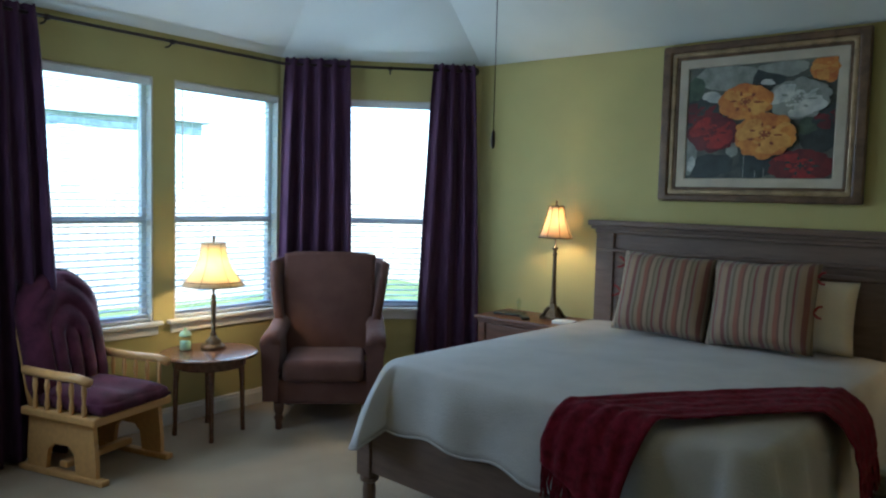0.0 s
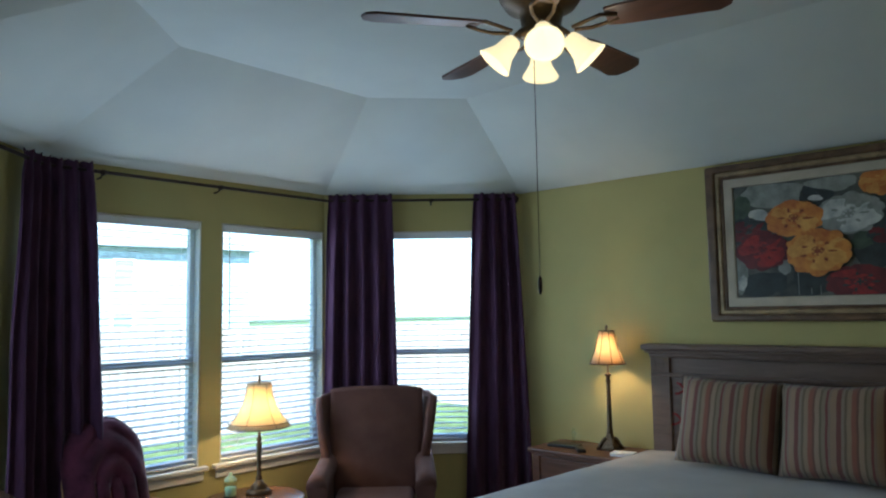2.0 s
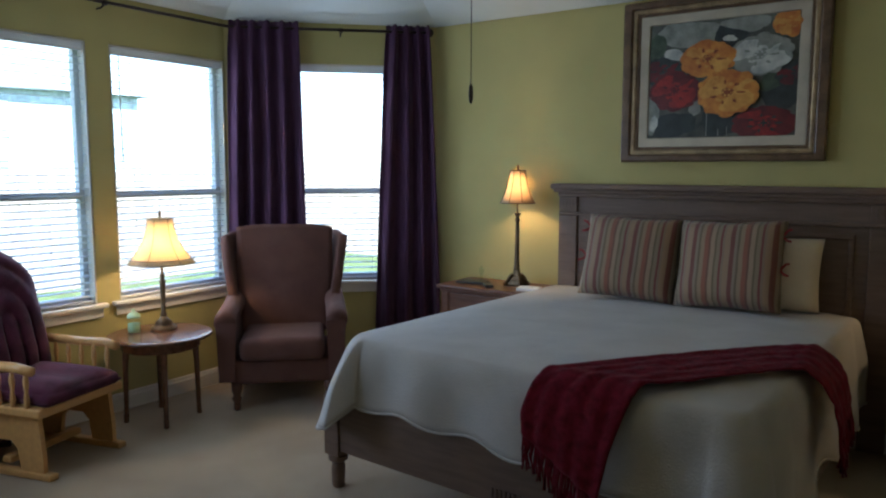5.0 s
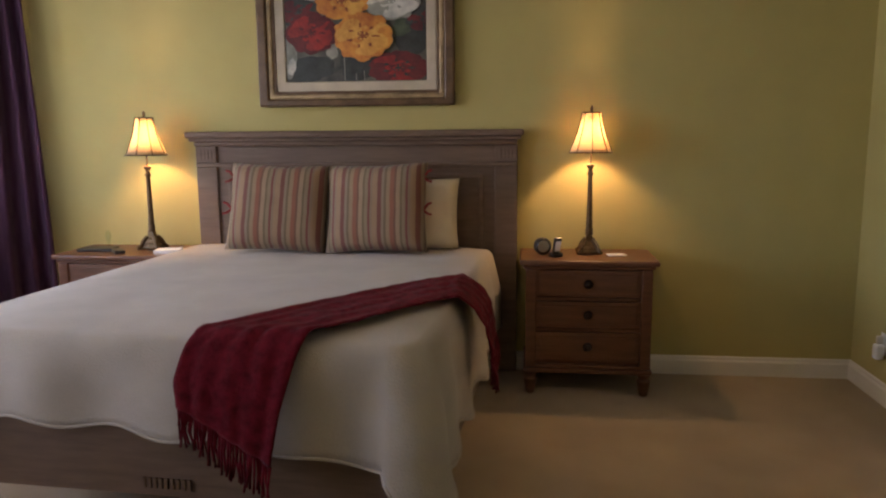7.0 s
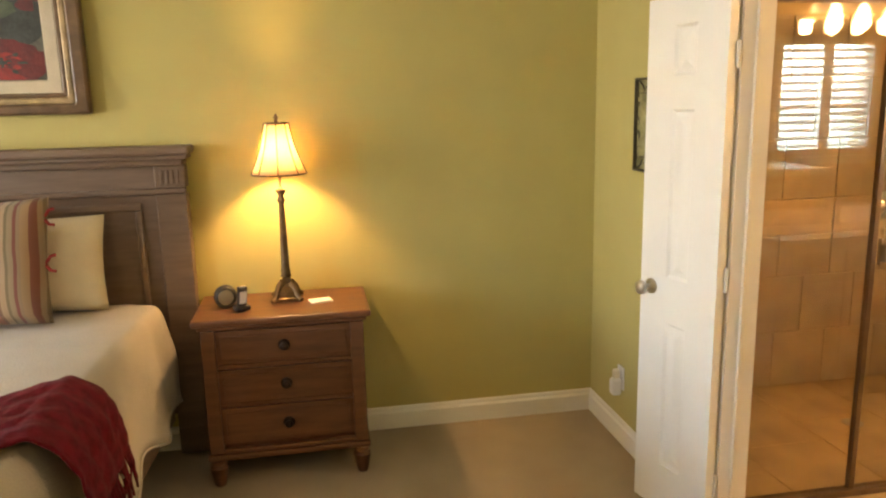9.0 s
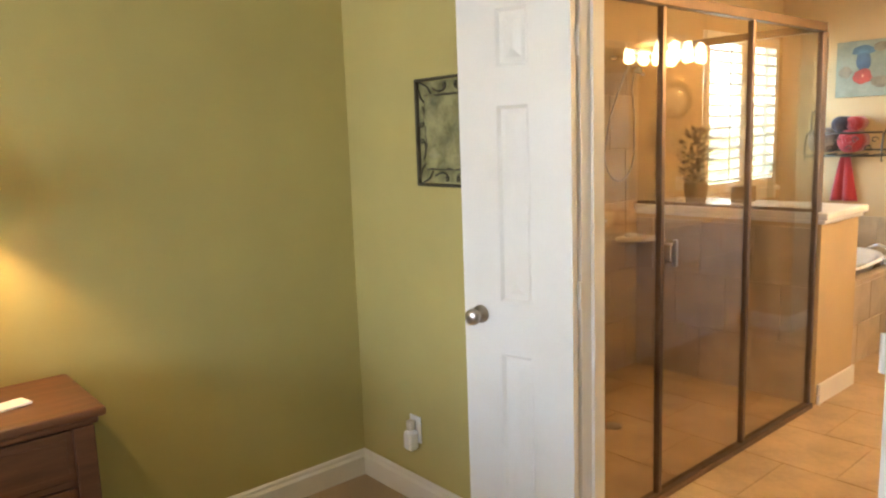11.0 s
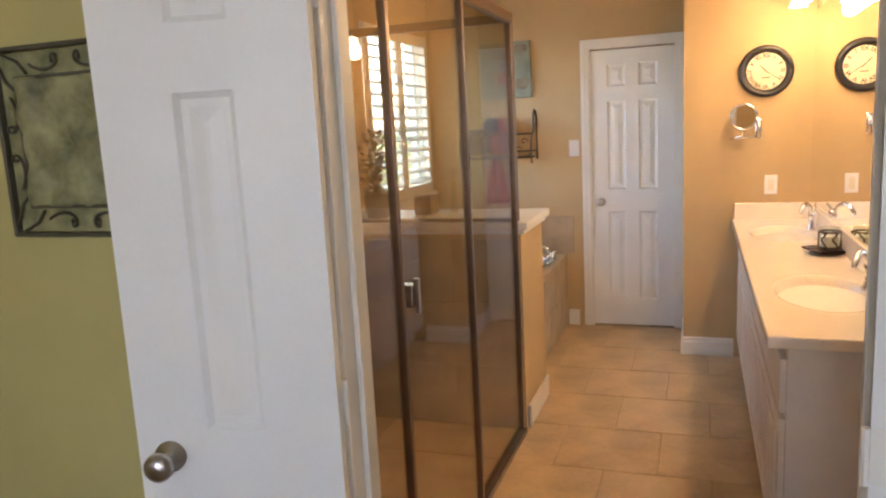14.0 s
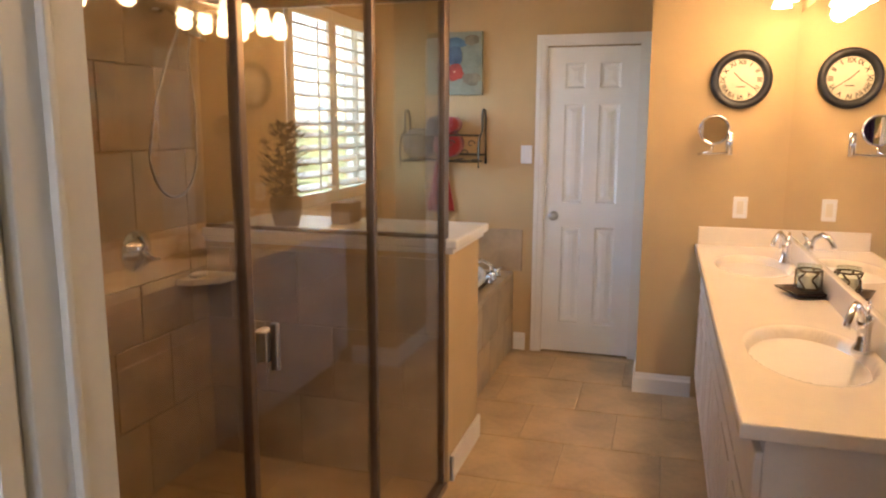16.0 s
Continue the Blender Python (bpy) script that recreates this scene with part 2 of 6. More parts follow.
def thing(name, m, label, category, group="", kind=""):
    ob = new(name)
    ob.empty_display_size = 0.1
    ob.matrix_world = m
    return tagged(ob, label, category, group, kind)


def box(x0, x1, y0, y1, z0, z1, bevel=0.0, bm=None, segs=2):
    own = bmesh.new()
    bmesh.ops.create_cube(own, size=1)
    for v in own.verts:
        v.co = Vector(((x0 + x1) / 2 + v.co.x * (x1 - x0), (y0 + y1) / 2 + v.co.y * (y1 - y0), (z0 + z1) / 2 + v.co.z * (z1 - z0)))
    if bevel:
        bmesh.ops.bevel(own, geom=own.edges[:], offset=min(bevel, 0.45 * min(x1 - x0, y1 - y0, z1 - z0)), segments=segs, profile=0.5, affect="EDGES")
    return merge(bm, own)


def merge(bm, own):
    if bm is None:
        return own
    me = bpy.data.meshes.new("tmp")
    own.to_mesh(me)
    own.free()
    bm.from_mesh(me)
    bpy.data.meshes.remove(me)
    return bm


def moved(bm, m):
    bmesh.ops.transform(bm, matrix=m, verts=bm.verts[:])
    return bm


def lathe(profile, n=20, bm=None, at=(0, 0, 0)):
    """A turned shape about the upright axis from (radius, height) pairs."""
    own = bmesh.new()
    rings = []
    for r, z in profile:
        r = max(r, 0.0004)
        rings.append([own.verts.new((at[0] + r * math.cos(2 * math.pi * i / n), at[1] + r * math.sin(2 * math.pi * i / n), at[2] + z)) for i in range(n)])
    for a, b in zip(rings, rings[1:]):
        for i in range(n):
            own.faces.new((a[i], a[(i + 1) % n], b[(i + 1) % n], b[i]))
    own.faces.new(rings[0][::-1])
    own.faces.new(rings[-1])
    return merge(bm, own)


def tube(points, r, n=8, bm=None, r2=None):
    """A round bar along points."""
    own = bmesh.new()
    pts = [Vector(p) for p in points]
    rings = []
    for i, p in enumerate(pts):
        d = (pts[min(i + 1, len(pts) - 1)] - pts[max(i - 1, 0)]).normalized()
        q = d.to_track_quat("Z", "Y")
        rr = r if r2 is None else r + (r2 - r) * i / (len(pts) - 1)
        rings.append([own.verts.new(p + q @ Vector((rr * math.cos(2 * math.pi * k / n), rr * math.sin(2 * math.pi * k / n), 0))) for k in range(n)])
    for a, b in zip(rings, rings[1:]):
        for k in range(n):
            own.faces.new((a[k], a[(k + 1) % n], b[(k + 1) % n], b[k]))
    own.faces.new(rings[0][::-1])
    own.faces.new(rings[-1])
    return merge(bm, own)


def arc(cx, cy, cz, r, a0, a1, n=12, plane="xz"):
    pts = []
    for i in range(n + 1):
        a = radians(a0 + (a1 - a0) * i / n)
        u, v = r * math.cos(a), r * math.sin(a)
        pts.append((cx + u, cy, cz + v) if plane == "xz" else (cx + u, cy + v, cz) if plane == "xy" else (cx, cy + u, cz + v))
    return pts


def prism(outline, z0, z1, bevel=0.0, bm=None):
    """An upright slab with the given plan outline."""
    own = bmesh.new()
    lo = [own.verts.new((x, y, z0)) for x, y in outline]
    hi = [own.verts.new((x, y, z1)) for x, y in outline]
    own.faces.new(lo[::-1])
    own.faces.new(hi)
    n = len(lo)
    for i in range(n):
        own.faces.new((lo[i], lo[(i + 1) % n], hi[(i + 1) % n], hi[i]))
    if bevel:
        bmesh.ops.bevel(own, geom=own.edges[:], offset=bevel, segments=2, profile=0.5, affect="EDGES")
    return merge(bm, own)


def sheet(fn, nu, nv, thick=0.0):
    """A surface fn(u, v) over the unit square, given thickness along its normals."""
    bm = bmesh.new()
    vs = [[bm.verts.new(fn(i / nu, j / nv)) for j in range(nv + 1)] for i in range(nu + 1)]
    for i in range(nu):
        for j in range(nv):
            bm.faces.new((vs[i][j], vs[i + 1][j], vs[i + 1][j + 1], vs[i][j + 1]))
    if thick:
        bm.normal_update()
        bmesh.ops.solidify(bm, geom=bm.faces[:], thickness=thick)
    return bm


def pillow(w, h, d, n=14):
    """A stuffed cushion standing in the xz plane, centre at the origin."""
    bm = bmesh.new()
    sides = []
    for s in (1, -1):
        vs = []
        for i in range(n + 1):
            row = []
            for j in range(n + 1):
                u, v = 2 * i / n - 1, 2 * j / n - 1
                k = max(0.0, (1 - u ** 4) * (1 - v ** 4)) ** 0.5
                pinch = 1 - 0.06 * (1 - abs(u)) * v * v - 0.0
                ridge = 0.012 * noise.noise(Vector((u * 3, v * 3, s * 2.0)))
                row.append(bm.verts.new((u * w / 2 * (1 - 0.05 * (1 - v * v) * abs(u)), -s * (d / 2 * k + ridge * k), v * h / 2 * pinch)))
            vs.append(row)
        sides.append(vs)
        for i in range(n):
            for j in range(n):
                f = (vs[i][j], vs[i + 1][j], vs[i + 1][j + 1], vs[i][j + 1])
                bm.faces.new(f if s > 0 else f[::-1])
    bmesh.ops.remove_doubles(bm, verts=bm.verts[:], dist=0.0008)
    return bm


def wall_run(name, p, q, z0, z1, thick, openings, material, out=1):
    """A wall from plan point p to q with its face on that line and its thickness to the given side, cut by openings (s0, s1, z0, z1)."""
    d = Vector((q[0] - p[0], q[1] - p[1], 0))
    length = d.length
    ang = math.atan2(d.y, d.x)
    cuts = sorted({0.0, length, *(v for o in openings for v in o[:2])})
    lev = sorted({z0, z1, *(v for o in openings for v in o[2:])})
    bm = bmesh.new()
    solid = {}
    for i in range(len(cuts) - 1):
        for j in range(len(lev) - 1):
            sm, zm = (cuts[i] + cuts[i + 1]) / 2, (lev[j] + lev[j + 1]) / 2
            solid[i, j] = not any(o[0] < sm < o[1] and o[2] < zm < o[3] for o in openings)
    cache = {}

    def vert(i, k, j):
        if (i, k, j) not in cache:
            cache[i, k, j] = bm.verts.new((cuts[i], out * thick * k, lev[j]))
        return cache[i, k, j]
    for (i, j), full in solid.items():
        if not full:
            continue
        bm.faces.new((vert(i, 0, j), vert(i + 1, 0, j), vert(i + 1, 0, j + 1), vert(i, 0, j + 1)))
        bm.faces.new((vert(i, 1, j), vert(i, 1, j + 1), vert(i + 1, 1, j + 1), vert(i + 1, 1, j)))
        if not solid.get((i - 1, j)):
            bm.faces.new((vert(i, 0, j), vert(i, 0, j + 1), vert(i, 1, j + 1), vert(i, 1, j)))
        if not solid.get((i + 1, j)):
            bm.faces.new((vert(i + 1, 0, j), vert(i + 1, 1, j), vert(i + 1, 1, j + 1), vert(i + 1, 0, j + 1)))
        if not solid.get((i, j - 1)):
            bm.faces.new((vert(i, 0, j), vert(i, 1, j), vert(i + 1, 1, j), vert(i + 1, 0, j)))
        if not solid.get((i, j + 1)):
            bm.faces.new((vert(i, 0, j + 1), vert(i + 1, 0, j + 1), vert(i + 1, 1, j + 1), vert(i, 1, j + 1)))
    bmesh.ops.recalc_face_normals(bm, faces=bm.faces[:])
    ob = part(name, bm, material)
    ob.matrix_world = Matrix.Translation((p[0], p[1], 0)) @ Matrix.Rotation(ang, 4, "Z")
    return tagged(ob, kind="structure")


def profile_run(name, p, q, shape, material, out=1):
    """A moulding with section shape [(out, z)] from plan point p to q."""
    d = Vector((q[0] - p[0], q[1] - p[1], 0))
    bm = bmesh.new()
    a = [bm.verts.new((0, out * o, z)) for o, z in shape]
    b = [bm.verts.new((d.length, out * o, z)) for o, z in shape]
    n = len(shape)
    bm.faces.new(a)
    bm.faces.new(b[::-1])
    for i in range(n):
        bm.faces.new((a[i], b[i], b[(i + 1) % n], a[(i + 1) % n]))
    bmesh.ops.recalc_face_normals(bm, faces=bm.faces[:])
    ob = part(name, bm, material)
    ob.matrix_world = Matrix.Translation((p[0], p[1], 0)) @ Matrix.Rotation(math.atan2(d.y, d.x), 4, "Z")
    return tagged(ob, kind="structure")

# ---- structure: bedroom ----
PLATE, TRAY, BASE = 2.74, 3.24, [(0, 0), (0.016, 0), (0.016, 0.085), (0.009, 0.098), (0.009, 0.108), (0.004, 0.118), (0, 0.118)]
BAY = [(-5.144, 0.0), (-6.27, -1.126), (-6.27, -3.27), (-5.144, -4.396)]
SILL, HEAD = 0.743, 2.395
W_FACET = (0.37, 1.20)

tagged(part("floor", box(-6.6, 0.06, -6.0, 0.2, -0.06, 0.0), "carpet"), kind="structure")
wall_run("wall_north", (0.0, 0.0), (-5.144, 0.0), 0, PLATE + 0.1, 0.15, [], "wall", -1)
wall_run("wall_bay_1", BAY[0], BAY[1], 0, PLATE + 0.1, 0.15, [(*W_FACET, SILL, HEAD)], "wall", -1)
wall_run("wall_bay_2", BAY[1], BAY[2], 0, PLATE + 0.1, 0.15, [(0.015, 0.905, SILL, HEAD), (1.068, 1.975, SILL, HEAD)], "wall", -1)
wall_run("wall_bay_3", BAY[2], BAY[3], 0, PLATE + 0.1, 0.15, [(*W_FACET, SILL, HEAD)], "wall", -1)
wall_run("wall_west", BAY[3], (-5.144, -6.0), 0, PLATE + 0.1, 0.15, [], "wall", -1)
wall_run("wall_south", (-5.144, -6.0), (0.0, -6.0), 0, PLATE + 0.1, 0.15, [], "wall", -1)
DOOR_Y0, DOOR_Y1, DOOR_H = -1.262, -2.21, 2.05
wall_run("wall_east", (0.0, -6.0), (0.0, 0.0), 0, PLATE + 0.1, 0.115, [(6.0 + DOOR_Y1, 6.0 + DOOR_Y0, -0.01, DOOR_H)], "wall", -1)

outer = [(0.0, 0.0), *BAY, (-5.144, -6.0), (0.0, -6.0)]
inner = [(-1.1, -1.05), (-4.82, -1.05), (-5.28, -1.55), (-5.28, -2.90), (-4.82, -3.40), (-4.1, -4.95), (-1.1, -4.95)]
bm = bmesh.new()
lo = [bm.verts.new((x, y, PLATE)) for x, y in outer]
hi = [bm.verts.new((x, y, TRAY)) for x, y in inner]
for i in range(7):
    bm.faces.new((lo[i], lo[(i + 1) % 7], hi[(i + 1) % 7], hi[i]))
bm.faces.new(hi)
bmesh.ops.triangulate(bm, faces=[f for f in bm.faces if len(f.verts) == 4])
bm.normal_update()
for f in bm.faces:
    if f.normal.z > 0:
        f.normal_flip()
bmesh.ops.solidify(bm, geom=bm.faces[:], thickness=-0.05)
tagged(part("ceiling", bm, "ceiling"), kind="structure")
# unseen slab above the ceilings, added to keep the sun out of both rooms
tagged(part("sun_block_slab", box(-7.0, 4.6, -6.4, 0.35, 3.5, 3.6), "roof"), kind="structure")

for i, (p, q) in enumerate([((0, 0), (-5.144, 0)), (BAY[0], BAY[1]), (BAY[1], BAY[2]), (BAY[2], BAY[3]), (BAY[3], (-5.144, -6)), ((-5.144, -6), (0, -6)), ((0, -6), (0, DOOR_Y1 - 0.07)), ((0, DOOR_Y0 + 0.07), (0, 0))]):
    profile_run("baseboard", p, q, BASE, "white", 1)


def window(name, m, width, height, label):
    """A sash window in its opening with sill, jamb lining, panes and a raised-slat blind; the room lies at negative y."""
    w = thing(name, m, label, "window", kind="structure")
    part("frame", box(0, width, 0.07, 0.12, 0, 0.045, 0.004, box(0, width, 0.07, 0.12, height - 0.045, height, 0.004, box(0, 0.04, 0.07, 0.12, 0.045, height - 0.045, 0.004, box(width - 0.04, width, 0.07, 0.12, 0.045, height - 0.045, 0.004)))), "vinyl", w)
    part("meeting_rail", box(0.04, width - 0.04, 0.06, 0.11, 0.42 * height - 0.022, 0.42 * height + 0.022, 0.004), "vinyl", w)
    part("lining", box(-0.004, 0.008, 0.0, 0.07, 0, height, 0, box(width - 0.008, width + 0.004, 0.0, 0.07, 0, height, 0, box(0, width, 0.0, 0.07, height - 0.008, height + 0.004))), "white", w)
    part("sill", box(-0.06, width + 0.06, -0.045, 0.075, -0.03, 0.0, 0.008), "white", w)
    part("apron", box(-0.035, width + 0.035, -0.016, -0.001, -0.095, -0.03, 0.005), "white", w)
    for z0, z1 in ((0.045, 0.42 * height - 0.022), (0.42 * height + 0.022, height - 0.045)):
        p = part("pane", box(0.04, width - 0.04, 0.092, 0.096, z0, z1), "pane", w)
        p.visible_shadow = False
    return w


def blind(m, width, height, label):
    b = thing("window_blind", m, label, "blind")
    part("headrail", box(0.012, width - 0.012, 0.005, 0.055, height - 0.05, height - 0.009, 0.004), "blind", b)
    slat = part("slat", moved(box(-width / 2 + 0.014, width / 2 - 0.014, -0.024, 0.024, -0.0014, 0.0014), Matrix.Rotation(radians(4), 4, "X")), "blind", b)
    n = int((height - 0.10) / 0.043)
    slat.matrix_basis = Matrix.Translation((width / 2, 0.031, 0.05))
    for i in range(1, n + 1):
        share("slat", slat, Matrix.Translation((width / 2, 0.031, 0.05 + i * 0.043)), b)
    part("bottom_rail", box(0.014, width - 0.014, 0.012, 0.052, 0.004, 0.022, 0.004), "blind", b)
    for x in (0.14, width - 0.14):
        part("cord", tube([(x, 0.004, 0.02), (x, 0.004, height - 0.03)], 0.0015, 5), "blind", b)
    part("wand", tube([(0.06, 0.0, height - 0.06), (0.062, -0.004, height - 0.75)], 0.004, 6), "whiteplastic", b)


def along(p, q, s, z):
    d = Vector((q[0] - p[0], q[1] - p[1], 0)).normalized()
    return Matrix.Translation((p[0] + d.x * s, p[1] + d.y * s, z)) @ Matrix.Rotation(math.atan2(d.y, d.x) + math.pi, 4, "Z")


WIN = [(BAY[0], BAY[1], *W_FACET), (BAY[1], BAY[2], 0.015, 0.905), (BAY[1], BAY[2], 1.068, 1.975), (BAY[2], BAY[3], *W_FACET)]
for k, (p, q, s0, s1) in enumerate(WIN):
    m = along(p, q, s1, SILL)
    window(f"window_{k + 1}", m, s1 - s0, HEAD - SILL, "white vinyl single-hung bay window with painted sill")
    blind(m, s1 - s0, HEAD - SILL, "white two-inch slat blind, slats tilted open, in bay window")
    lamp("window_daylight", "AREA", DAY * (s1 - s0) / 0.9, along(p, q, (s0 + s1) / 2, (SILL + HEAD) / 2) @ pose(0, -0.012, 0, -90, 0, 0), SKYBLUE, size=s1 - s0 - 0.05, size_y=HEAD - SILL - 0.05)

# door to the bathroom: lining, casing and leaf
lining = tagged(new("door_lining"), "white painted door lining of the bathroom opening", "door frame", kind="structure")
part("jamb", box(-0.002, 0.117, DOOR_Y0 - 0.02, DOOR_Y0, 0, DOOR_H, 0.002), "white", lining)
part("jamb", box(-0.002, 0.117, DOOR_Y1, DOOR_Y1 + 0.02, 0, DOOR_H, 0.002), "white", lining)
part("head", box(-0.002, 0.117, DOOR_Y1 + 0.0202, DOOR_Y0 - 0.0202, DOOR_H - 0.02, DOOR_H, 0.002), "white", lining)
part("door_stop", box(0.045, 0.057, DOOR_Y0 - 0.032, DOOR_Y0 - 0.02, 0, DOOR_H - 0.02, 0.002), "white", lining)
part("door_stop", box(0.045, 0.057, DOOR_Y1 + 0.02, DOOR_Y1 + 0.032, 0, DOOR_H - 0.02, 0.002), "white", lining)


def casing(name, face, y0, y1, h, side):
    """Moulded trim round an opening in a wall that faces x; side is the way it stands out."""
    c = tagged(new(name), "white moulded door casing", "door frame", kind="structure")
    left, right, top = bmesh.new(), bmesh.new(), bmesh.new()
    for a, b, t in ((0.0, 0.07, 0.010), (0.012, 0.06, 0.015), (0.04, 0.07, 0.019)):
        x0, x1 = sorted((face, face + side * t))
        box(x0, x1, y0 + a, y0 + b, 0, h + a, 0.002, left)
        box(x0, x1, y1 - b, y1 - a, 0, h + a, 0.002, right)
        box(x0, x1, y1 - b, y0 + b, h + a, h + b, 0.002, top)
    for bm in (left, right, top):
        part("trim", bm, "white", c)
    return c


casing("door_casing_1", -0.0, DOOR_Y0, DOOR_Y1, DOOR_H, -1)
casing("door_casing_2", 0.115, DOOR_Y0, DOOR_Y1, DOOR_H, 1)


def panel_door(name, m, width, height, columns, label, knob_side, knob_mat="nickel"):
    """A moulded panel door standing from x=0 (hinge) to x=width, thickness along y, with raised panels on both faces."""
    d = thing(name, m, label, "door", kind="structure")
    rows = [(0.20, 0.86), (1.02, 1.66), (1.76, 1.92)] if columns == 2 else [(0.20, 0.80), (0.98, 1.62), (1.74, 1.92)]
    stile = 0.115 if columns == 2 else 0.145
    mid = 0.09
    xs = [(stile, width / 2 - mid / 2), (width / 2 + mid / 2, width - stile)] if columns == 2 else [(stile, width - stile)]
    bm = bmesh.new()
    xc = sorted({0, width, *(v for p in xs for v in p)})
    zc = sorted({0.0, height, *(v for p in rows for v in p)})
    box(0, width, 0.010, 0.025, 0.004, height, 0, bm)
    for i in range(len(xc) - 1):
        for j in range(len(zc) - 1):
            hole = any(abs(xc[i] - p[0]) < 1e-6 for p in xs) and any(abs(zc[j] - r[0]) < 1e-6 for r in rows)
            if not hole:
                box(xc[i], xc[i + 1], 0.0, 0.010, zc[j], zc[j + 1], 0, bm)
                box(xc[i], xc[i + 1], 0.025, 0.035, zc[j], zc[j + 1], 0, bm)
    part("leaf", bm, "door", d)
    for a, b in xs:
        for z0, z1 in rows:
            for s in (0, 1):
                own = bmesh.new()
                y = 0.010 if s == 0 else 0.025
                t = -1 if s == 0 else 1
                rings = [(0.0, 0.010), (0.012, 0.001), (0.026, 0.001), (0.052, 0.008)]
                vs = []
                for inset, up in rings:
                    vs.append([own.verts.new((x, y + t * up, z)) for x, z in ((a + inset, z0 + inset), (b - inset, z0 + inset), (b - inset, z1 - inset), (a + inset, z1 - inset))])
                for r, q in zip(vs, vs[1:]):
                    for k in range(4):
                        own.faces.new((r[k], r[(k + 1) % 4], q[(k + 1) % 4], q[k]))
                own.faces.new(vs[-1])
                bmesh.ops.recalc_face_normals(own, faces=own.faces[:])
                if s == 0:
                    for f in own.faces:
                        if f.normal.y > 0.5:
                            f.normal_flip()
                part("panel", own, "door", d)
    kx = width - 0.065 if knob_side > 0 else 0.065
    for s in (-1, 1):
        kb = lathe([(0.031, 0), (0.031, 0.006), (0.013, 0.010), (0.011, 0.030), (0.020, 0.036), (0.028, 0.048), (0.027, 0.060), (0.016, 0.068), (0.0, 0.069)], 20)
        moved(kb, Matrix.Translation((kx, 0.0175 + s * 0.0175, 0.93)) @ Matrix.Rotation(radians(90 if s < 0 else -90), 4, "X"))
        part("knob", kb, knob_mat, d, "brushed nickel knob", True)
    for z in (0.22, 1.02, 1.80):
        part("hinge", tube([(-0.006, -0.004, z - 0.045), (-0.006, -0.004, z + 0.045)], 0.007, 8, box(-0.004, 0.03, -0.0015, 0.0, z - 0.045, z + 0.045)), "white", d, "painted hinge")
    return d


# a pair of narrow leaves, both standing open into the bedroom
HX, HY = -0.021, DOOR_Y0 - 0.018
panel_door("door_1", Matrix.Translation((HX, HY, 0.012)) @ Matrix.Rotation(radians(104), 4, "Z"), 0.405, 2.02, 1, "white moulded panel door standing open against olive wall", 1)
panel_door("door_3", Matrix.Translation((HX - 0.036, DOOR_Y1 + 0.04, 0.012)) @ Matrix.Rotation(radians(-104), 4, "Z"), 0.405, 2.02, 1, "narrow white panel door folded back against olive wall", 1)

# ---- structure: bathroom, set out from its own corner and then put in its place ----
def settle(before):
    for ob in list(scene.objects):
        if ob not in before and ob.parent is None:
            ob.matrix_basis = Matrix.Translation((0.09, 0.06, 0)) @ ob.matrix_basis


BX1, BY0, BY1 = 4.16, 0.0, -2.625
tagged(part("bathroom_subfloor", box(0.0601, 4.4, -2.75, 0.15, -0.08, -0.0035), "grout"), kind="structure")
tagged(part("bathroom_west_skin", box(0.1165, 0.128, DOOR_Y0 + 0.071, 0.06, 0, PLATE, 0, box(0.1165, 0.128, BY1, DOOR_Y1 - 0.071, 0, PLATE, 0, box(0.1165, 0.128, DOOR_Y1 - 0.071, DOOR_Y0 + 0.071, DOOR_H + 0.071, PLATE))), "tan"), kind="structure")
tagged(part("bathroom_ceiling", box(0.0, 4.4, -2.8, 0.2, PLATE + 0.0, PLATE + 0.06), "ceiling"), kind="structure")
before = set(scene.objects)
wall_run("wall_bath_north", (BX1, 0.0), (0.02, 0.0), 0, PLATE + 0.1, 0.15, [(BX1 - 4.05, BX1 - 2.95, 1.06, 2.22)], "tan", -1)
wall_run("wall_bath_east", (BX1, -2.0), (BX1, 0.0), 0, PLATE + 0.1, 0.12, [(0.18, 0.76, -0.01, 2.04)], "tan", -1)
wall_run("wall_bath_south", (0.02, BY1), (3.55, BY1), 0, PLATE + 0.1, 0.12, [], "tan", -1)
wall_run("wall_clock", (3.55, BY1), (3.55, -1.895), 0, PLATE + 0.1, 0.12, [], "tan", -1)
wall_run("wall_return", (3.67, -1.895), (BX1, -1.895), 0, PLATE + 0.1, 0.12, [], "tan", -1)
for p, q in (((3.55, -2.2), (3.55, -1.885)), ((3.534, -1.895), (BX1, -1.895)), ((BX1, -1.13), (BX1, -1.05))):
    profile_run("baseboard", p, q, BASE, "white", 1)

panel_door("door_2", Matrix.Translation((BX1 + 0.02, -1.82, 0.012)) @ Matrix.Rotation(radians(90), 4, "Z") @ pose(0, -0.02, 0), 0.58, 2.02, 2, "white six-panel closet door, closed", 1)
casing("door_casing_3", BX1 - 0.0, -1.24, -1.82, 2.04, -1)
tagged(part("closet_back", box(BX1 + 0.125, BX1 + 0.16, -2.1, -0.9, 0, 2.3), "tan"), kind="structure")
settle(before)

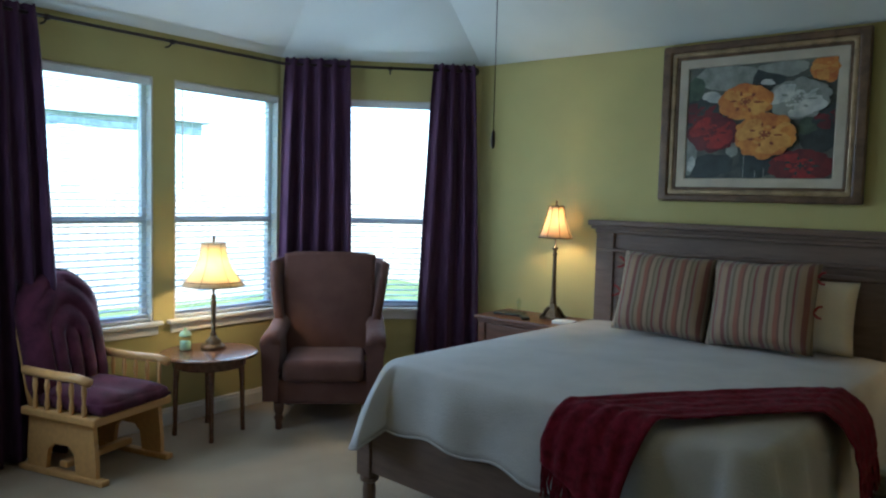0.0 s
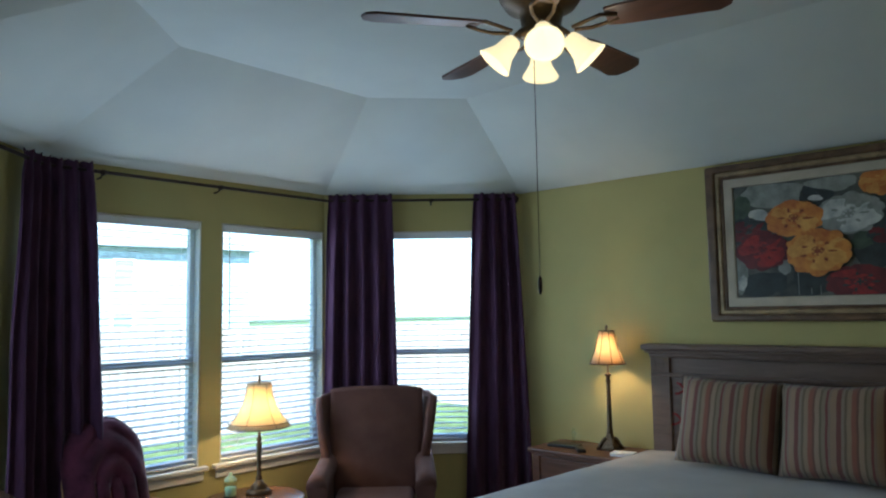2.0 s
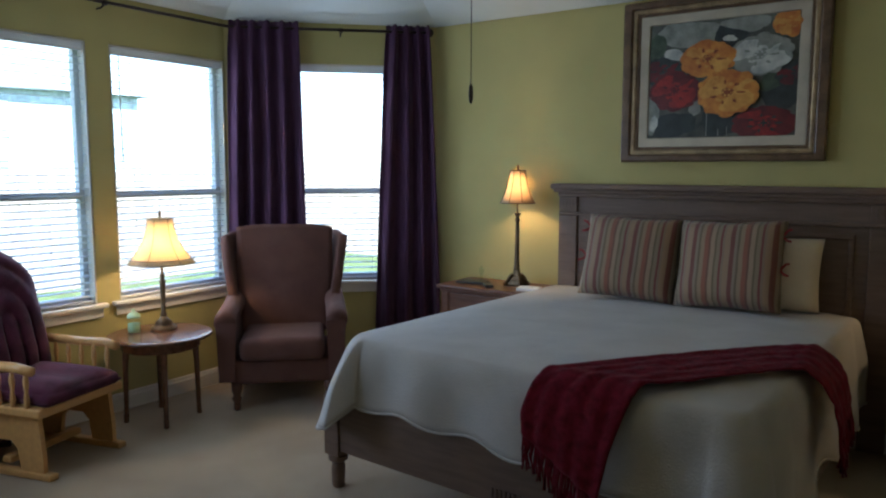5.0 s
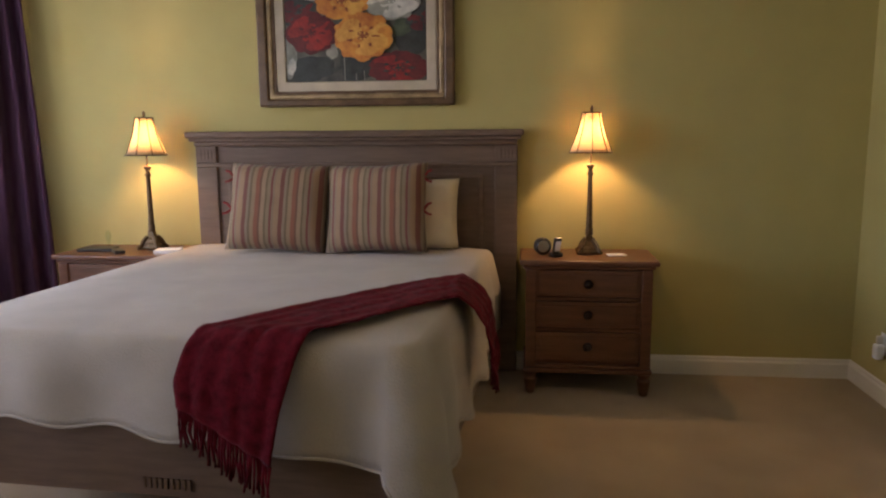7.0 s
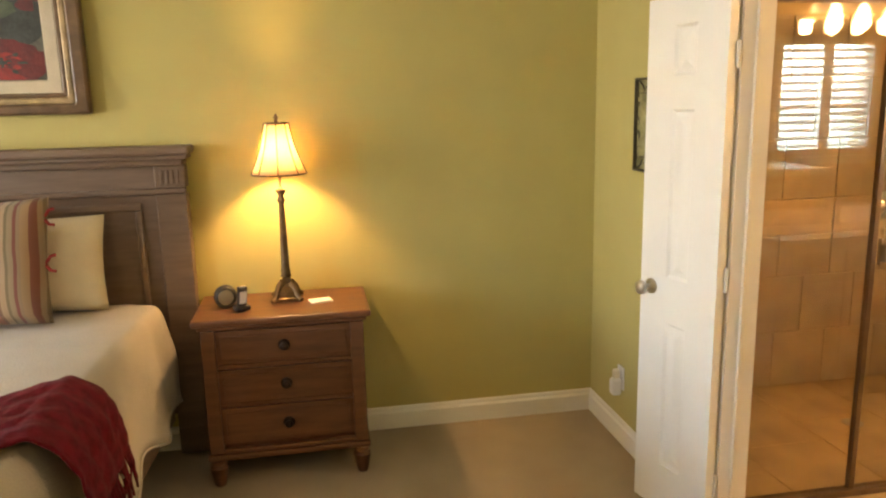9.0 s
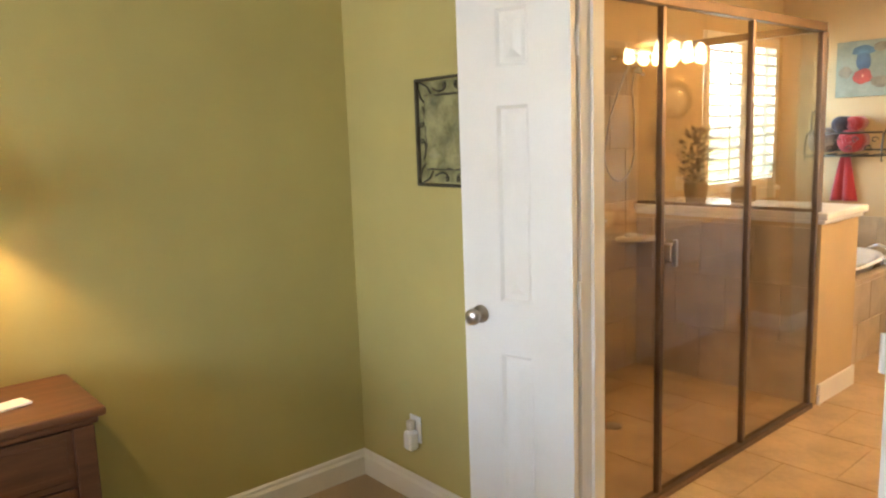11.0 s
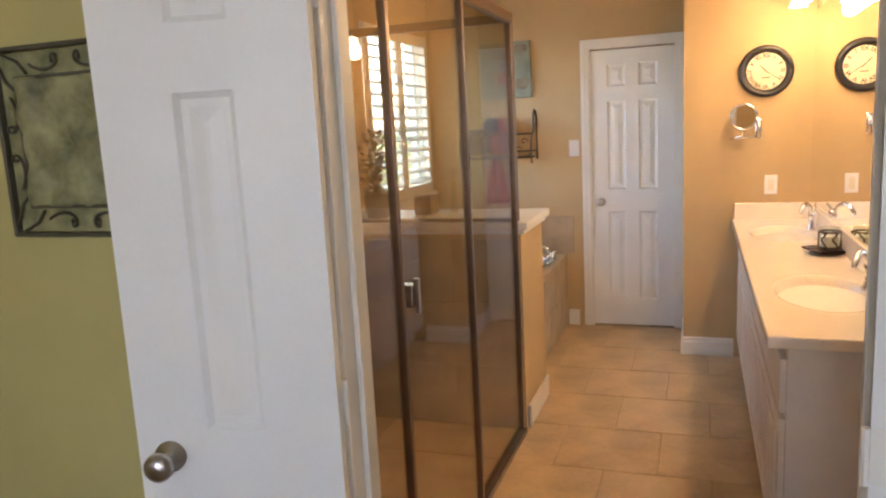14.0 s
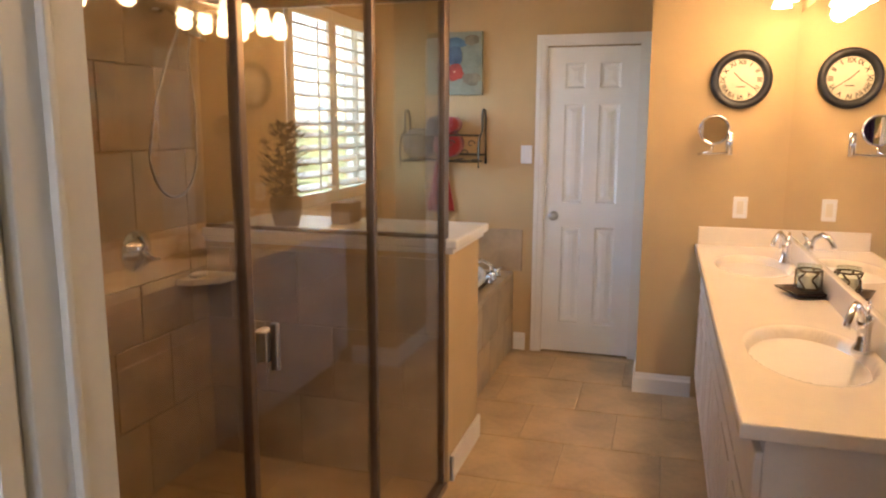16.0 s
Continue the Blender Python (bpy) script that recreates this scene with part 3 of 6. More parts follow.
# ---- bed ----
BEDX = -3.02
bed = thing("bed", Matrix.Translation((BEDX, 0, 0)), "king bed of weathered brown wood with panelled headboard", "bed")
hb = bmesh.new()
box(-0.955, 0.955, -0.10, -0.03, 0.25, 1.46, 0.004, hb)
headboard = part("headboard", hb, "oldwood", bed)
part("crown", box(-1.0, 1.0, -0.215, -0.02, 1.505, 1.545, 0.012, box(-0.985, 0.985, -0.185, -0.02, 1.485, 1.505, 0.006, box(-0.965, 0.965, -0.155, -0.025, 1.455, 1.487, 0.01))), "oldwood", bed)
part("frieze_moulding", box(-0.965, 0.965, -0.135, -0.10, 1.325, 1.352, 0.008), "oldwood", bed)
for s in (-1, 1):
    post = bmesh.new()
    box(s * 0.90 - 0.065, s * 0.90 + 0.065, -0.125, -0.025, 0.05, 1.325, 0.006, post)
    box(s * 0.90 - 0.065, s * 0.90 + 0.065, -0.125, -0.025, 1.352, 1.455, 0.006, post)
    part("post", post, "oldwood", bed)
    for k in range(4):
        part("carved_flute", box(s * 0.90 - 0.04 + k * 0.022, s * 0.90 - 0.027 + k * 0.022, -0.131, -0.124, 1.372, 1.435, 0.003), "oldwood", bed)
for a, b in ((-0.77, -0.27), (-0.25, 0.25), (0.27, 0.77)):
    fr = bmesh.new()
    box(a, b, -0.122, -0.10, 1.255, 1.285, 0.007, fr)
    box(a, a + 0.028, -0.122, -0.10, 0.5, 1.255, 0.007, fr)
    box(b - 0.028, b, -0.122, -0.10, 0.5, 1.255, 0.007, fr)
    part("panel_moulding", fr, "oldwood", bed)
for piece in bed.children:
    piece.data.transform(Matrix.Translation((0, 0, -0.033)) @ Matrix.Diagonal((1.045, 0.8, 1, 1)))
FOOT = -2.20
DX = -0.07
part("footboard", box(DX - 1.06, DX + 0.92, FOOT - 0.0, FOOT + 0.06, 0.20, 0.475, 0.008, box(DX - 1.09, DX + 0.93, FOOT - 0.02, FOOT + 0.075, 0.465, 0.495, 0.008)), "oldwood", bed)
own = bmesh.new()
for i in range(9):
    box(DX - 0.10 + i * 0.022, DX - 0.086 + i * 0.022, FOOT - 0.012, FOOT + 0.002, 0.235, 0.275, 0.003, own)
part("carved_ornament", own, "oldwood", bed)
for s in (-1, 1):
    part("side_rail", box(DX / 2 + s * 0.90 - 0.02, DX / 2 + s * 0.90 + 0.02, FOOT + 0.06, -0.12, 0.22, 0.46, 0.006), "oldwood", bed)
    leg = lathe([(0.030, 0.0), (0.034, 0.015), (0.036, 0.10), (0.030, 0.13), (0.050, 0.145), (0.050, 0.165), (0.040, 0.175)], 14, None, (DX + s * 0.99, FOOT + 0.035, 0))
    box(DX + s * 0.99 - 0.05, DX + s * 0.99 + 0.05, FOOT - 0.015, FOOT + 0.085, 0.175, 0.49, 0.006, leg)
    moved(leg, Matrix.Translation((-0.07, 0, 0)))
    part("leg", leg, "oldwood", bed)
part("mattress", box(DX - 0.92, DX + 0.92, FOOT + 0.09, -0.13, 0.40, 0.77, 0.05, None, 4), "cotton", bed)

for piece in bed.children:
    if piece.name.startswith(("foot", "carved_o", "side_rail", "leg", "mattress")):
        piece.data.transform(Matrix.Rotation(radians(-3.2), 4, "Z"))

# bedspread: a flat top and a hanging skirt that flares and folds
TOP, FLARE, SPX = 0.80, 0.07, BEDX - 0.09
HWX, Y0B, Y1B, RC = 0.97, -0.14, FOOT - 0.02, 0.15


def skirt_path():
    """Points round the bed's three free sides: plan place, outward way, hang, fold phase."""
    out = []
    for i in range(41):
        y = Y0B + (Y1B + RC - Y0B) * i / 40
        out.append((-HWX, y, -1, 0, 0.42 + 0.03 * math.sin(i * 0.5)))
    for i in range(1, 16):
        a = math.pi + (math.pi / 2) * i / 16
        out.append((-HWX + RC + RC * math.cos(a), Y1B + RC + RC * math.sin(a), math.cos(a), math.sin(a), 0.42 + 0.05 * math.sin(math.pi * i / 16)))
    for i in range(61):
        x = -HWX + RC + (2 * HWX - 2 * RC) * i / 60
        out.append((x, Y1B, 0, -1, 0.36 + 0.10 * (i / 60) ** 2 + 0.012 * math.sin(i * 0.45)))
    for i in range(1, 16):
        a = 1.5 * math.pi + (math.pi / 2) * i / 16
        out.append((HWX - RC + RC * math.cos(a), Y1B + RC + RC * math.sin(a), math.cos(a), math.sin(a), 0.46 + 0.14 * math.sin(math.pi * i / 16) + 0.08 * i / 16))
    for i in range(41):
        y = Y1B + RC + (Y0B - Y1B - RC) * i / 40
        out.append((HWX, y, 1, 0, 0.54 + 0.03 * math.sin(i * 0.6)))
    return out


bm = bmesh.new()
path = skirt_path()
rows = []
L = 0.0
for i, (x, y, ox, oy, hang) in enumerate(path):
    if i:
        L += math.hypot(x - path[i - 1][0], y - path[i - 1][1])
    cy = max(y, Y1B + HWX)
    ex, ey = x - 0.05 * ox, y - 0.05 * oy
    col = []
    for j in range(18):
        f = j / 18
        px, py = ex * f, cy + (ey - cy) * f
        e = min(1.0, 7 * (1 - f))
        e = e * e * (3 - 2 * e)
        col.append(bm.verts.new((px, py, TOP + 0.010 * e + (0.008 * noise.noise(Vector((px * 2.5, py * 2.5, 1))) + 0.004 * noise.noise(Vector((px * 9, py * 7, 2)))) * e)))
    corner = abs(ox) > 0.05 and abs(oy) > 0.05
    for j in range(15):
        d = hang * (j / 14) ** 1.15
        o = 0.050 * (1 - math.exp(-d / 0.05)) - 0.05 + FLARE * d * ((5.5 if ox < 0 else 2.4) if corner else (1 + 3.0 * min(1, i / 40) if ox < -0.5 else 1.0))
        fold = (0.042 if corner else 0.016) * math.sin(L * 15 + 1.3 * math.sin(L * 3.1)) * min(1, d / 0.25) + 0.014 * noise.noise(Vector((L * 4, d * 5, 0))) * min(1, d / 0.1)
        dz = max(0.0, d - 0.045 * (1 - math.exp(-d / 0.045)))
        col.append(bm.verts.new((x + ox * (o + fold), y + oy * (o + fold), TOP - dz)))
    rows.append(col)
for a, b in zip(rows, rows[1:]):
    for j in range(len(a) - 1):
        bm.faces.new((a[j], a[j + 1], b[j + 1], b[j]))
hem = tube([col[-1].co.copy() for col in rows], 0.006, 6)
bmesh.ops.remove_doubles(bm, verts=bm.verts[:], dist=0.0015)
bmesh.ops.recalc_face_normals(bm, faces=bm.faces[:])
bmesh.ops.solidify(bm, geom=bm.faces[:], thickness=0.008)


spread = thing("bedspread", Matrix.Translation((SPX, 0, 0)) @ Matrix.Rotation(radians(-3.2), 4, "Z"), "cream textured cotton bedspread draped over the bed", "bedspread")
part("cloth", bm, "cover", spread, "", True)
part("hem", hem, "cover", spread, "", True)

# throw: a chenille strip across the foot corner, hanging at both ends
LEFT = [(0.01, -2.338, 0.60), (0.0, -2.32, 0.70), (0.035, -2.245, 0.818), (0.12, -2.12, 0.829), (0.33, -1.82, 0.829), (0.53, -1.55, 0.829), (0.67, -1.35, 0.829), (0.78, -1.23, 0.827), (0.86, -1.18, 0.822), (0.945, -1.17, 0.75), (0.975, -1.18, 0.66), (0.99, -1.19, 0.57)]
RIGHT = [(0.33, -2.37, 0.42), (0.365, -2.34, 0.62), (0.425, -2.25, 0.818), (0.50, -2.15, 0.827), (0.60, -2.02, 0.829), (0.68, -1.89, 0.829), (0.76, -1.77, 0.829), (0.82, -1.69, 0.827), (0.88, -1.64, 0.819), (0.95, -1.62, 0.74), (0.985, -1.62, 0.64), (1.0, -1.62, 0.54)]


def smooth_at(pts, u):
    f = u * (len(pts) - 1)
    i = min(int(f), len(pts) - 2)
    p0, p1, p2, p3 = (Vector(pts[max(0, min(len(pts) - 1, k))]) for k in (i - 1, i, i + 1, i + 2))
    t = f - i
    return 0.5 * (2 * p1 + (p2 - p0) * t + (2 * p0 - 5 * p1 + 4 * p2 - p3) * t * t + (3 * p1 - p0 - 3 * p2 + p3) * t ** 3)


def throw_at(u, v):
    p = smooth_at(LEFT, u).lerp(smooth_at(RIGHT, u), v)
    ridge = 0.004 * (1 + math.sin(v * 26 + 2.0 * math.sin(u * 7))) + 0.008 * noise.noise(Vector((u * 26, v * 11, 3)))
    if u < 0.18:
        return p + Vector((0, -ridge, 0))
    if u > 0.78:
        return p + Vector((ridge, 0, 0.3 * ridge))
    return p + Vector((0, 0, ridge))


throw = thing("throw_blanket", Matrix.Translation((SPX + 0.02, 0, 0.004)), "crimson chenille throw draped across bed foot corner", "blanket")
part("cloth", sheet(throw_at, 90, 34, 0.008), "throw", throw, "", True)
fr = bmesh.new()
for i in range(46):
    v = i / 45
    for u0, dx, dy in ((0.0, 0, -0.012), (1.0, 0.012, 0)):
        p = Vector(throw_at(u0, v))
        tube([p, p + Vector((dx + random.uniform(-0.008, 0.008), dy, -0.05)), p + Vector((dx + random.uniform(-0.014, 0.014), dy + random.uniform(-0.01, 0.01), -0.10 - random.uniform(0, 0.03)))], 0.0045, 5, fr)
fringe = part("fringe", fr, "throw", throw, "", True)
fringe["kind"] = "stuff"


def sham(m, ties):
    s = thing("striped_pillow", m, "muted striped tan, brown and olive pillow sham with fabric ties", "pillow", "striped pillows on the bed")
    part("cushion", pillow(0.60, 0.52, 0.20), "stripe", s, "", True)
    for x in ties:
        for z in (0.17, -0.02):
            bow = bmesh.new()
            for a in (40, -35):
                tube([(x, 0, z), (x + 0.03 * math.copysign(1, x), -0.02, z + 0.03 * math.sin(radians(a)) * 1.6), (x + 0.05 * math.copysign(1, x), -0.02, z + 0.055 * math.sin(radians(a)))], 0.007, 6, bow)
            part("tie", bow, "redtie", s, "red cloth tie")
    return s


sham(pose(-3.395, -0.40, 1.07, -17, 2, 3), (-0.275,))
sham(pose(-2.81, -0.41, 1.07, -17, -2, -3), (0.275,))
for x, y in ((-0.36, -0.24), (0.36, -0.24)):
    p = part("white_pillow", pillow(0.62, 0.42, 0.17), "cotton", None, "", True)
    p.matrix_world = pose(BEDX + x, y, 1.02, -12, 0, 1)
    tagged(p, "cream cotton pillow leaning on headboard", "pillow", "sleeping pillows")

# ---- nightstands ----


def nightstand(m):
    n = thing("nightstand", m, "chestnut wooden three-drawer nightstand with dark round knobs", "nightstand", "nightstands beside the bed")
    W, D, H = 0.70, 0.42, 0.783
    part("top", box(-W / 2 - 0.035, W / 2 + 0.035, -D - 0.03, 0.0, H - 0.03, H, 0.010, box(-W / 2 - 0.015, W / 2 + 0.015, -D - 0.012, 0.0, H - 0.052, H - 0.03, 0.008)), "chestnut", n)
    body = box(-W / 2 + 0.03, W / 2 - 0.03, -D + 0.02, -0.005, 0.15, H - 0.052)
    box(-W / 2 - 0.012, W / 2 + 0.012, -D - 0.018, -0.003, 0.128, 0.158, 0.010, body)
    box(-W / 2 - 0.002, W / 2 + 0.002, -D - 0.008, -0.003, 0.158, 0.178, 0.007, body)
    for z in (0.371, 0.549):
        box(-W / 2 + 0.05, W / 2 - 0.05, -D + 0.006, -D + 0.02, z, z + 0.02, 0.003, body)
    part("body", body, "chestnut", n)
    for z0, z1 in ((0.202, 0.368), (0.394, 0.546), (0.572, 0.724)):
        dr = box(-W / 2 + 0.055, W / 2 - 0.055, -D - 0.002, -D + 0.02, z0, z1, 0.004)
        box(-W / 2 + 0.08, W / 2 - 0.08, -D - 0.007, -D - 0.001, z0 + 0.022, z1 - 0.022, 0.004, dr)
        d = part("drawer", dr, "chestnut", n)
        kn = lathe([(0.026, 0), (0.026, 0.004), (0.010, 0.008), (0.010, 0.018), (0.019, 0.024), (0.016, 0.034), (0, 0.037)], 14)
        part("knob", moved(kn, Matrix.Translation((0, -D - 0.006, (z0 + z1) / 2)) @ Matrix.Rotation(radians(90), 4, "X")), "rod", d, "dark bronze round knob", True)
    for sx in (-1, 1):
        for y in (-D + 0.015, -0.04):
            x = sx * (W / 2 - 0.03)
            leg = lathe([(0.020, 0), (0.026, 0.008), (0.030, 0.030), (0.038, 0.075), (0.040, 0.092), (0.028, 0.104), (0.036, 0.114), (0.036, 0.128)], 16, None, (x, y, 0))
            box(x - 0.03, x + 0.03, y - 0.03, y + 0.03, 0.165, H - 0.052, 0.005, leg)
            part("leg", leg, "chestnut", n)
    return n


nightstand(Matrix.Translation((-1.605, -0.02, 0)))
nightstand(Matrix.Translation((-4.43, -0.02, 0)))


def bell_shade(r0, r1, h, squash=0.0, n=24, ribs=0):
    prof = []
    for i in range(9):
        t = i / 8
        r = r0 + (r1 - r0) * t - squash * math.sin(math.pi * t)
        prof.append((r, h * t))
    bm = bmesh.new()
    rings = [[bm.verts.new((r * math.cos(2 * math.pi * k / n), r * math.sin(2 * math.pi * k / n), z)) for k in range(n)] for r, z in prof]
    for a, b in zip(rings, rings[1:]):
        for k in range(n):
            bm.faces.new((a[k], a[(k + 1) % n], b[(k + 1) % n], b[k]))
    bmesh.ops.recalc_face_normals(bm, faces=bm.faces[:])
    bmesh.ops.solidify(bm, geom=bm.faces[:], thickness=0.002)
    return bm


def bedside_lamp(m):
    l = thing("table_lamp", m, "slim bronze bedside lamp with lit cream bell shade", "lamp", "bedside lamps")
    base = moved(lathe([(0.078, 0.0), (0.080, 0.014), (0.066, 0.020), (0.062, 0.034), (0.048, 0.046), (0.044, 0.066), (0.030, 0.078), (0.026, 0.105), (0.020, 0.118), (0.0, 0.118)], 4), Matrix.Rotation(radians(45), 4, "Z"))
    for k in range(4):
        a = radians(45 + 90 * k)
        c, s = math.cos(a), math.sin(a)
        tube([(0.030 * c, 0.030 * s, 0.085), (0.058 * c, 0.058 * s, 0.055), (0.070 * c, 0.070 * s, 0.028), (0.088 * c, 0.088 * s, 0.013), (0.096 * c, 0.096 * s, 0.012)], 0.013, 8, base, 0.011)
    part("base", base, "bronze", l, "square footed antique bronze base with scrolls")
    stem = lathe([(0.026, 0.115), (0.020, 0.128), (0.023, 0.140), (0.019, 0.155), (0.018, 0.20), (0.013, 0.44), (0.012, 0.465), (0.020, 0.475), (0.015, 0.488), (0.010, 0.50), (0.024, 0.522), (0.024, 0.528), (0.008, 0.534), (0.006, 0.545), (0.006, 0.64)], 16)
    part("stem", stem, "bronze", l, "", True)
    sh = moved(bell_shade(0.122, 0.052, 0.235, 0.010), Matrix.Translation((0, 0, 0.600)))
    shade = part("shade", sh, "shade", l, "lit cream fabric shade", True)
    for r, z in ((0.124, 0.602), (0.054, 0.833)):
        part("trim", tube(arc(0, 0, z, r, 0, 360, 28, "xy"), 0.004, 6), "bronze", shade)
    for k in range(8):
        a = 2 * math.pi * k / 8
        rib = [((0.122 - 0.07 * t - 0.010 * math.sin(math.pi * t) + 0.002) * math.cos(a), (0.122 - 0.07 * t - 0.010 * math.sin(math.pi * t) + 0.002) * math.sin(a), 0.60 + 0.235 * t) for t in (0, 0.25, 0.5, 0.75, 1)]
        part("seam", tube(rib, 0.0028, 5), "bronze", shade)
    part("finial", lathe([(0.004, 0.60), (0.004, 0.83), (0.010, 0.838), (0.007, 0.848), (0.011, 0.858), (0.004, 0.874), (0, 0.878)], 10), "bronze", l, "", True)
    return l


for x, y in ((-1.588, -0.185), (-4.30, -0.20)):
    bedside_lamp(Matrix.Translation((x, y, 0.783)) @ Matrix.Diagonal((1, 1, 0.981, 1)))
    lamp("bedside_bulb", "POINT", 1.7, Matrix.Translation((x, y, 1.48)), BULB, radius=0.028)

# ---- bay curtains and rod ----
RZ = 2.635
ROD = [(-5.115, -0.125), (-6.18, -1.163), (-6.18, -3.233), (-5.155, -4.25)]
rod = thing("curtain_rod", Matrix.Identity(4), "dark bronze curtain rod running round the bay", "curtain rod")
part("pole", tube([(x, y, RZ) for x, y in ROD], 0.011, 10), "rod", rod, "", True)
for x, y in (ROD[0], ROD[-1]):
    part("finial", lathe([(0.012, -0.03), (0.02, -0.02), (0.028, 0.0), (0.022, 0.02), (0.01, 0.03)], 12, None, (x, y, RZ)), "rod", rod, "", True)
for x, y, ox, oy in ((-6.18, -2.1, -0.09, 0), (-6.18, -2.9, -0.09, 0), (-5.6, -0.59, -0.06, 0.06)):
    part("bracket", tube([(x, y, RZ - 0.012), (x + ox / 2, y + oy / 2, RZ - 0.03), (x + ox, y + oy, RZ - 0.03)], 0.006, 6, lathe([(0.016, -0.018), (0.016, 0.012)], 10, None, (x, y, RZ))), "rod", rod)


def on_rod(s):
    if s < 0:
        return Vector((ROD[0][0] - s, ROD[0][1], 0)), Vector((0.3, -0.95, 0))
    for p, q in zip(ROD, ROD[1:]):
        d = Vector((q[0] - p[0], q[1] - p[1], 0))
        if s <= d.length or q is ROD[-1]:
            return Vector((p[0], p[1], 0)) + d.normalized() * s, Vector((-d.y, d.x, 0)).normalized()
        s -= d.length


def curtain(s0, s1, b0, b1, folds, seed):
    """A gathered panel that spans s0..s1 along the rod at the top and b0..b1 at the floor."""
    def at(u, v):
        a = s0 + (s1 - s0) * u
        b = b0 + (b1 - b0) * u
        w = v ** 0.8
        s = a + (b - a) * w
        near = [on_rod(s + k * 0.03) for k in range(-3, 4)]
        p = sum((q[0] for q in near), Vector()) / 7
        nrm = sum((q[1] for q in near), Vector()).normalized()
        amp = 0.022 + 0.018 * w
        wave = amp * math.sin(2 * math.pi * folds * u + 0.9 * math.sin(3 * u + seed) + 0.5 * math.sin(v * 5 + seed) * w) + 0.024 * noise.noise(Vector((u * 7, v * 3, seed)))
        z = 2.682 - v * 2.662 + (0.006 * math.sin(u * folds * 12) if v < 0.02 else 0)
        pinch = 0.5 if 0.008 < v < 0.03 else 1.0
        return p + nrm * (wave * pinch + 0.005) + Vector((0, 0, z))
    c = part("curtain", sheet(at, folds * 12, 40, 0.004), "curtain", None, "", True)
    return tagged(c, "floor-length dark plum curtain gathered on bay rod", "curtain", "bay window curtains")


curtain(0.0, 0.33, -0.13, 0.44, 4, 1.0)
curtain(0.98, 1.48, 0.93, 1.54, 5, 2.0)
curtain(3.29, 3.78, 3.14, 3.84, 6, 3.0)

# ---- painting over the bed ----
paint = thing("painting", Matrix.Translation((-3.0, -0.014, 2.165)) @ Matrix.Diagonal((1.02, 1.2, 1.0, 1)), "framed oil painting of red, orange and white poppies", "painting")


def frame_ring(w0, h0, w1, h1, y0, y1, bevel=0.004):
    """A mitred frame, inner size w0 by h0, outer size w1 by h1."""
    bm = bmesh.new()
    ring = {}
    for w, h, k in ((w0, h0, 0), (w1, h1, 1)):
        for y, j in ((y0, 0), (y1, 1)):
            ring[k, j] = [bm.verts.new((sx * w / 2, y, sz * h / 2)) for sx, sz in ((-1, -1), (1, -1), (1, 1), (-1, 1))]
    for p, q in (((0, 0), (1, 0)), ((1, 0), (1, 1)), ((1, 1), (0, 1)), ((0, 1), (0, 0))):
        for i in range(4):
            bm.faces.new((ring[p][i], ring[p][(i + 1) % 4], ring[q][(i + 1) % 4], ring[q][i]))
    bmesh.ops.recalc_face_normals(bm, faces=bm.faces[:])
    bmesh.ops.bevel(bm, geom=bm.edges[:], offset=min(bevel, 0.3 * min((w1 - w0) / 2, (h1 - h0) / 2, abs(y1 - y0))), segments=2, profile=0.5, affect="EDGES")
    return bm


part("outer_frame", frame_ring(1.07, 0.92, 1.195, 1.012, -0.045, 0.0, 0.012), "brownframe", paint, "dark brown outer moulding")
part("gold_frame", frame_ring(1.01, 0.86, 1.075, 0.925, -0.035, 0.0, 0.010), "goldframe", paint, "antique gold moulding")
part("inner_frame", frame_ring(0.975, 0.825, 1.012, 0.862, -0.026, 0.0, 0.006), "brownframe", paint)
part("liner", frame_ring(0.86, 0.71, 0.978, 0.828, -0.022, 0.0, 0.006), "liner", paint, "cream linen liner")
canvas_mat = mat("painted_grey_green_ground", (0.13, 0.135, 0.105), 0.6, vary=0.3, scale=5, fine=30, second=(0.025, 0.03, 0.03), bump=0.3)
part("canvas", box(-0.44, 0.44, -0.012, -0.002, -0.365, 0.365), canvas_mat, paint)
PAINTS = {k: mat("oil_paint_" + k, c, 0.5, vary=0.3, scale=14, fine=60, second=c2, bump=0.4) for k, c, c2 in (
    ("orange", (0.62, 0.26, 0.04), (0.40, 0.11, 0.02)), ("gold", (0.68, 0.36, 0.07), (0.45, 0.18, 0.03)), ("white", (0.60, 0.60, 0.54), (0.30, 0.31, 0.30)),
    ("red", (0.36, 0.02, 0.015), (0.16, 0.01, 0.012)), ("rust", (0.30, 0.085, 0.02), (0.18, 0.04, 0.012)), ("maroon", (0.14, 0.012, 0.015), (0.07, 0.008, 0.012)), ("dark", (0.035, 0.045, 0.045), (0.015, 0.02, 0.02)), ("grey", (0.30, 0.31, 0.27), (0.16, 0.17, 0.15)), ("leaf", (0.07, 0.10, 0.06), (0.03, 0.05, 0.03)))}


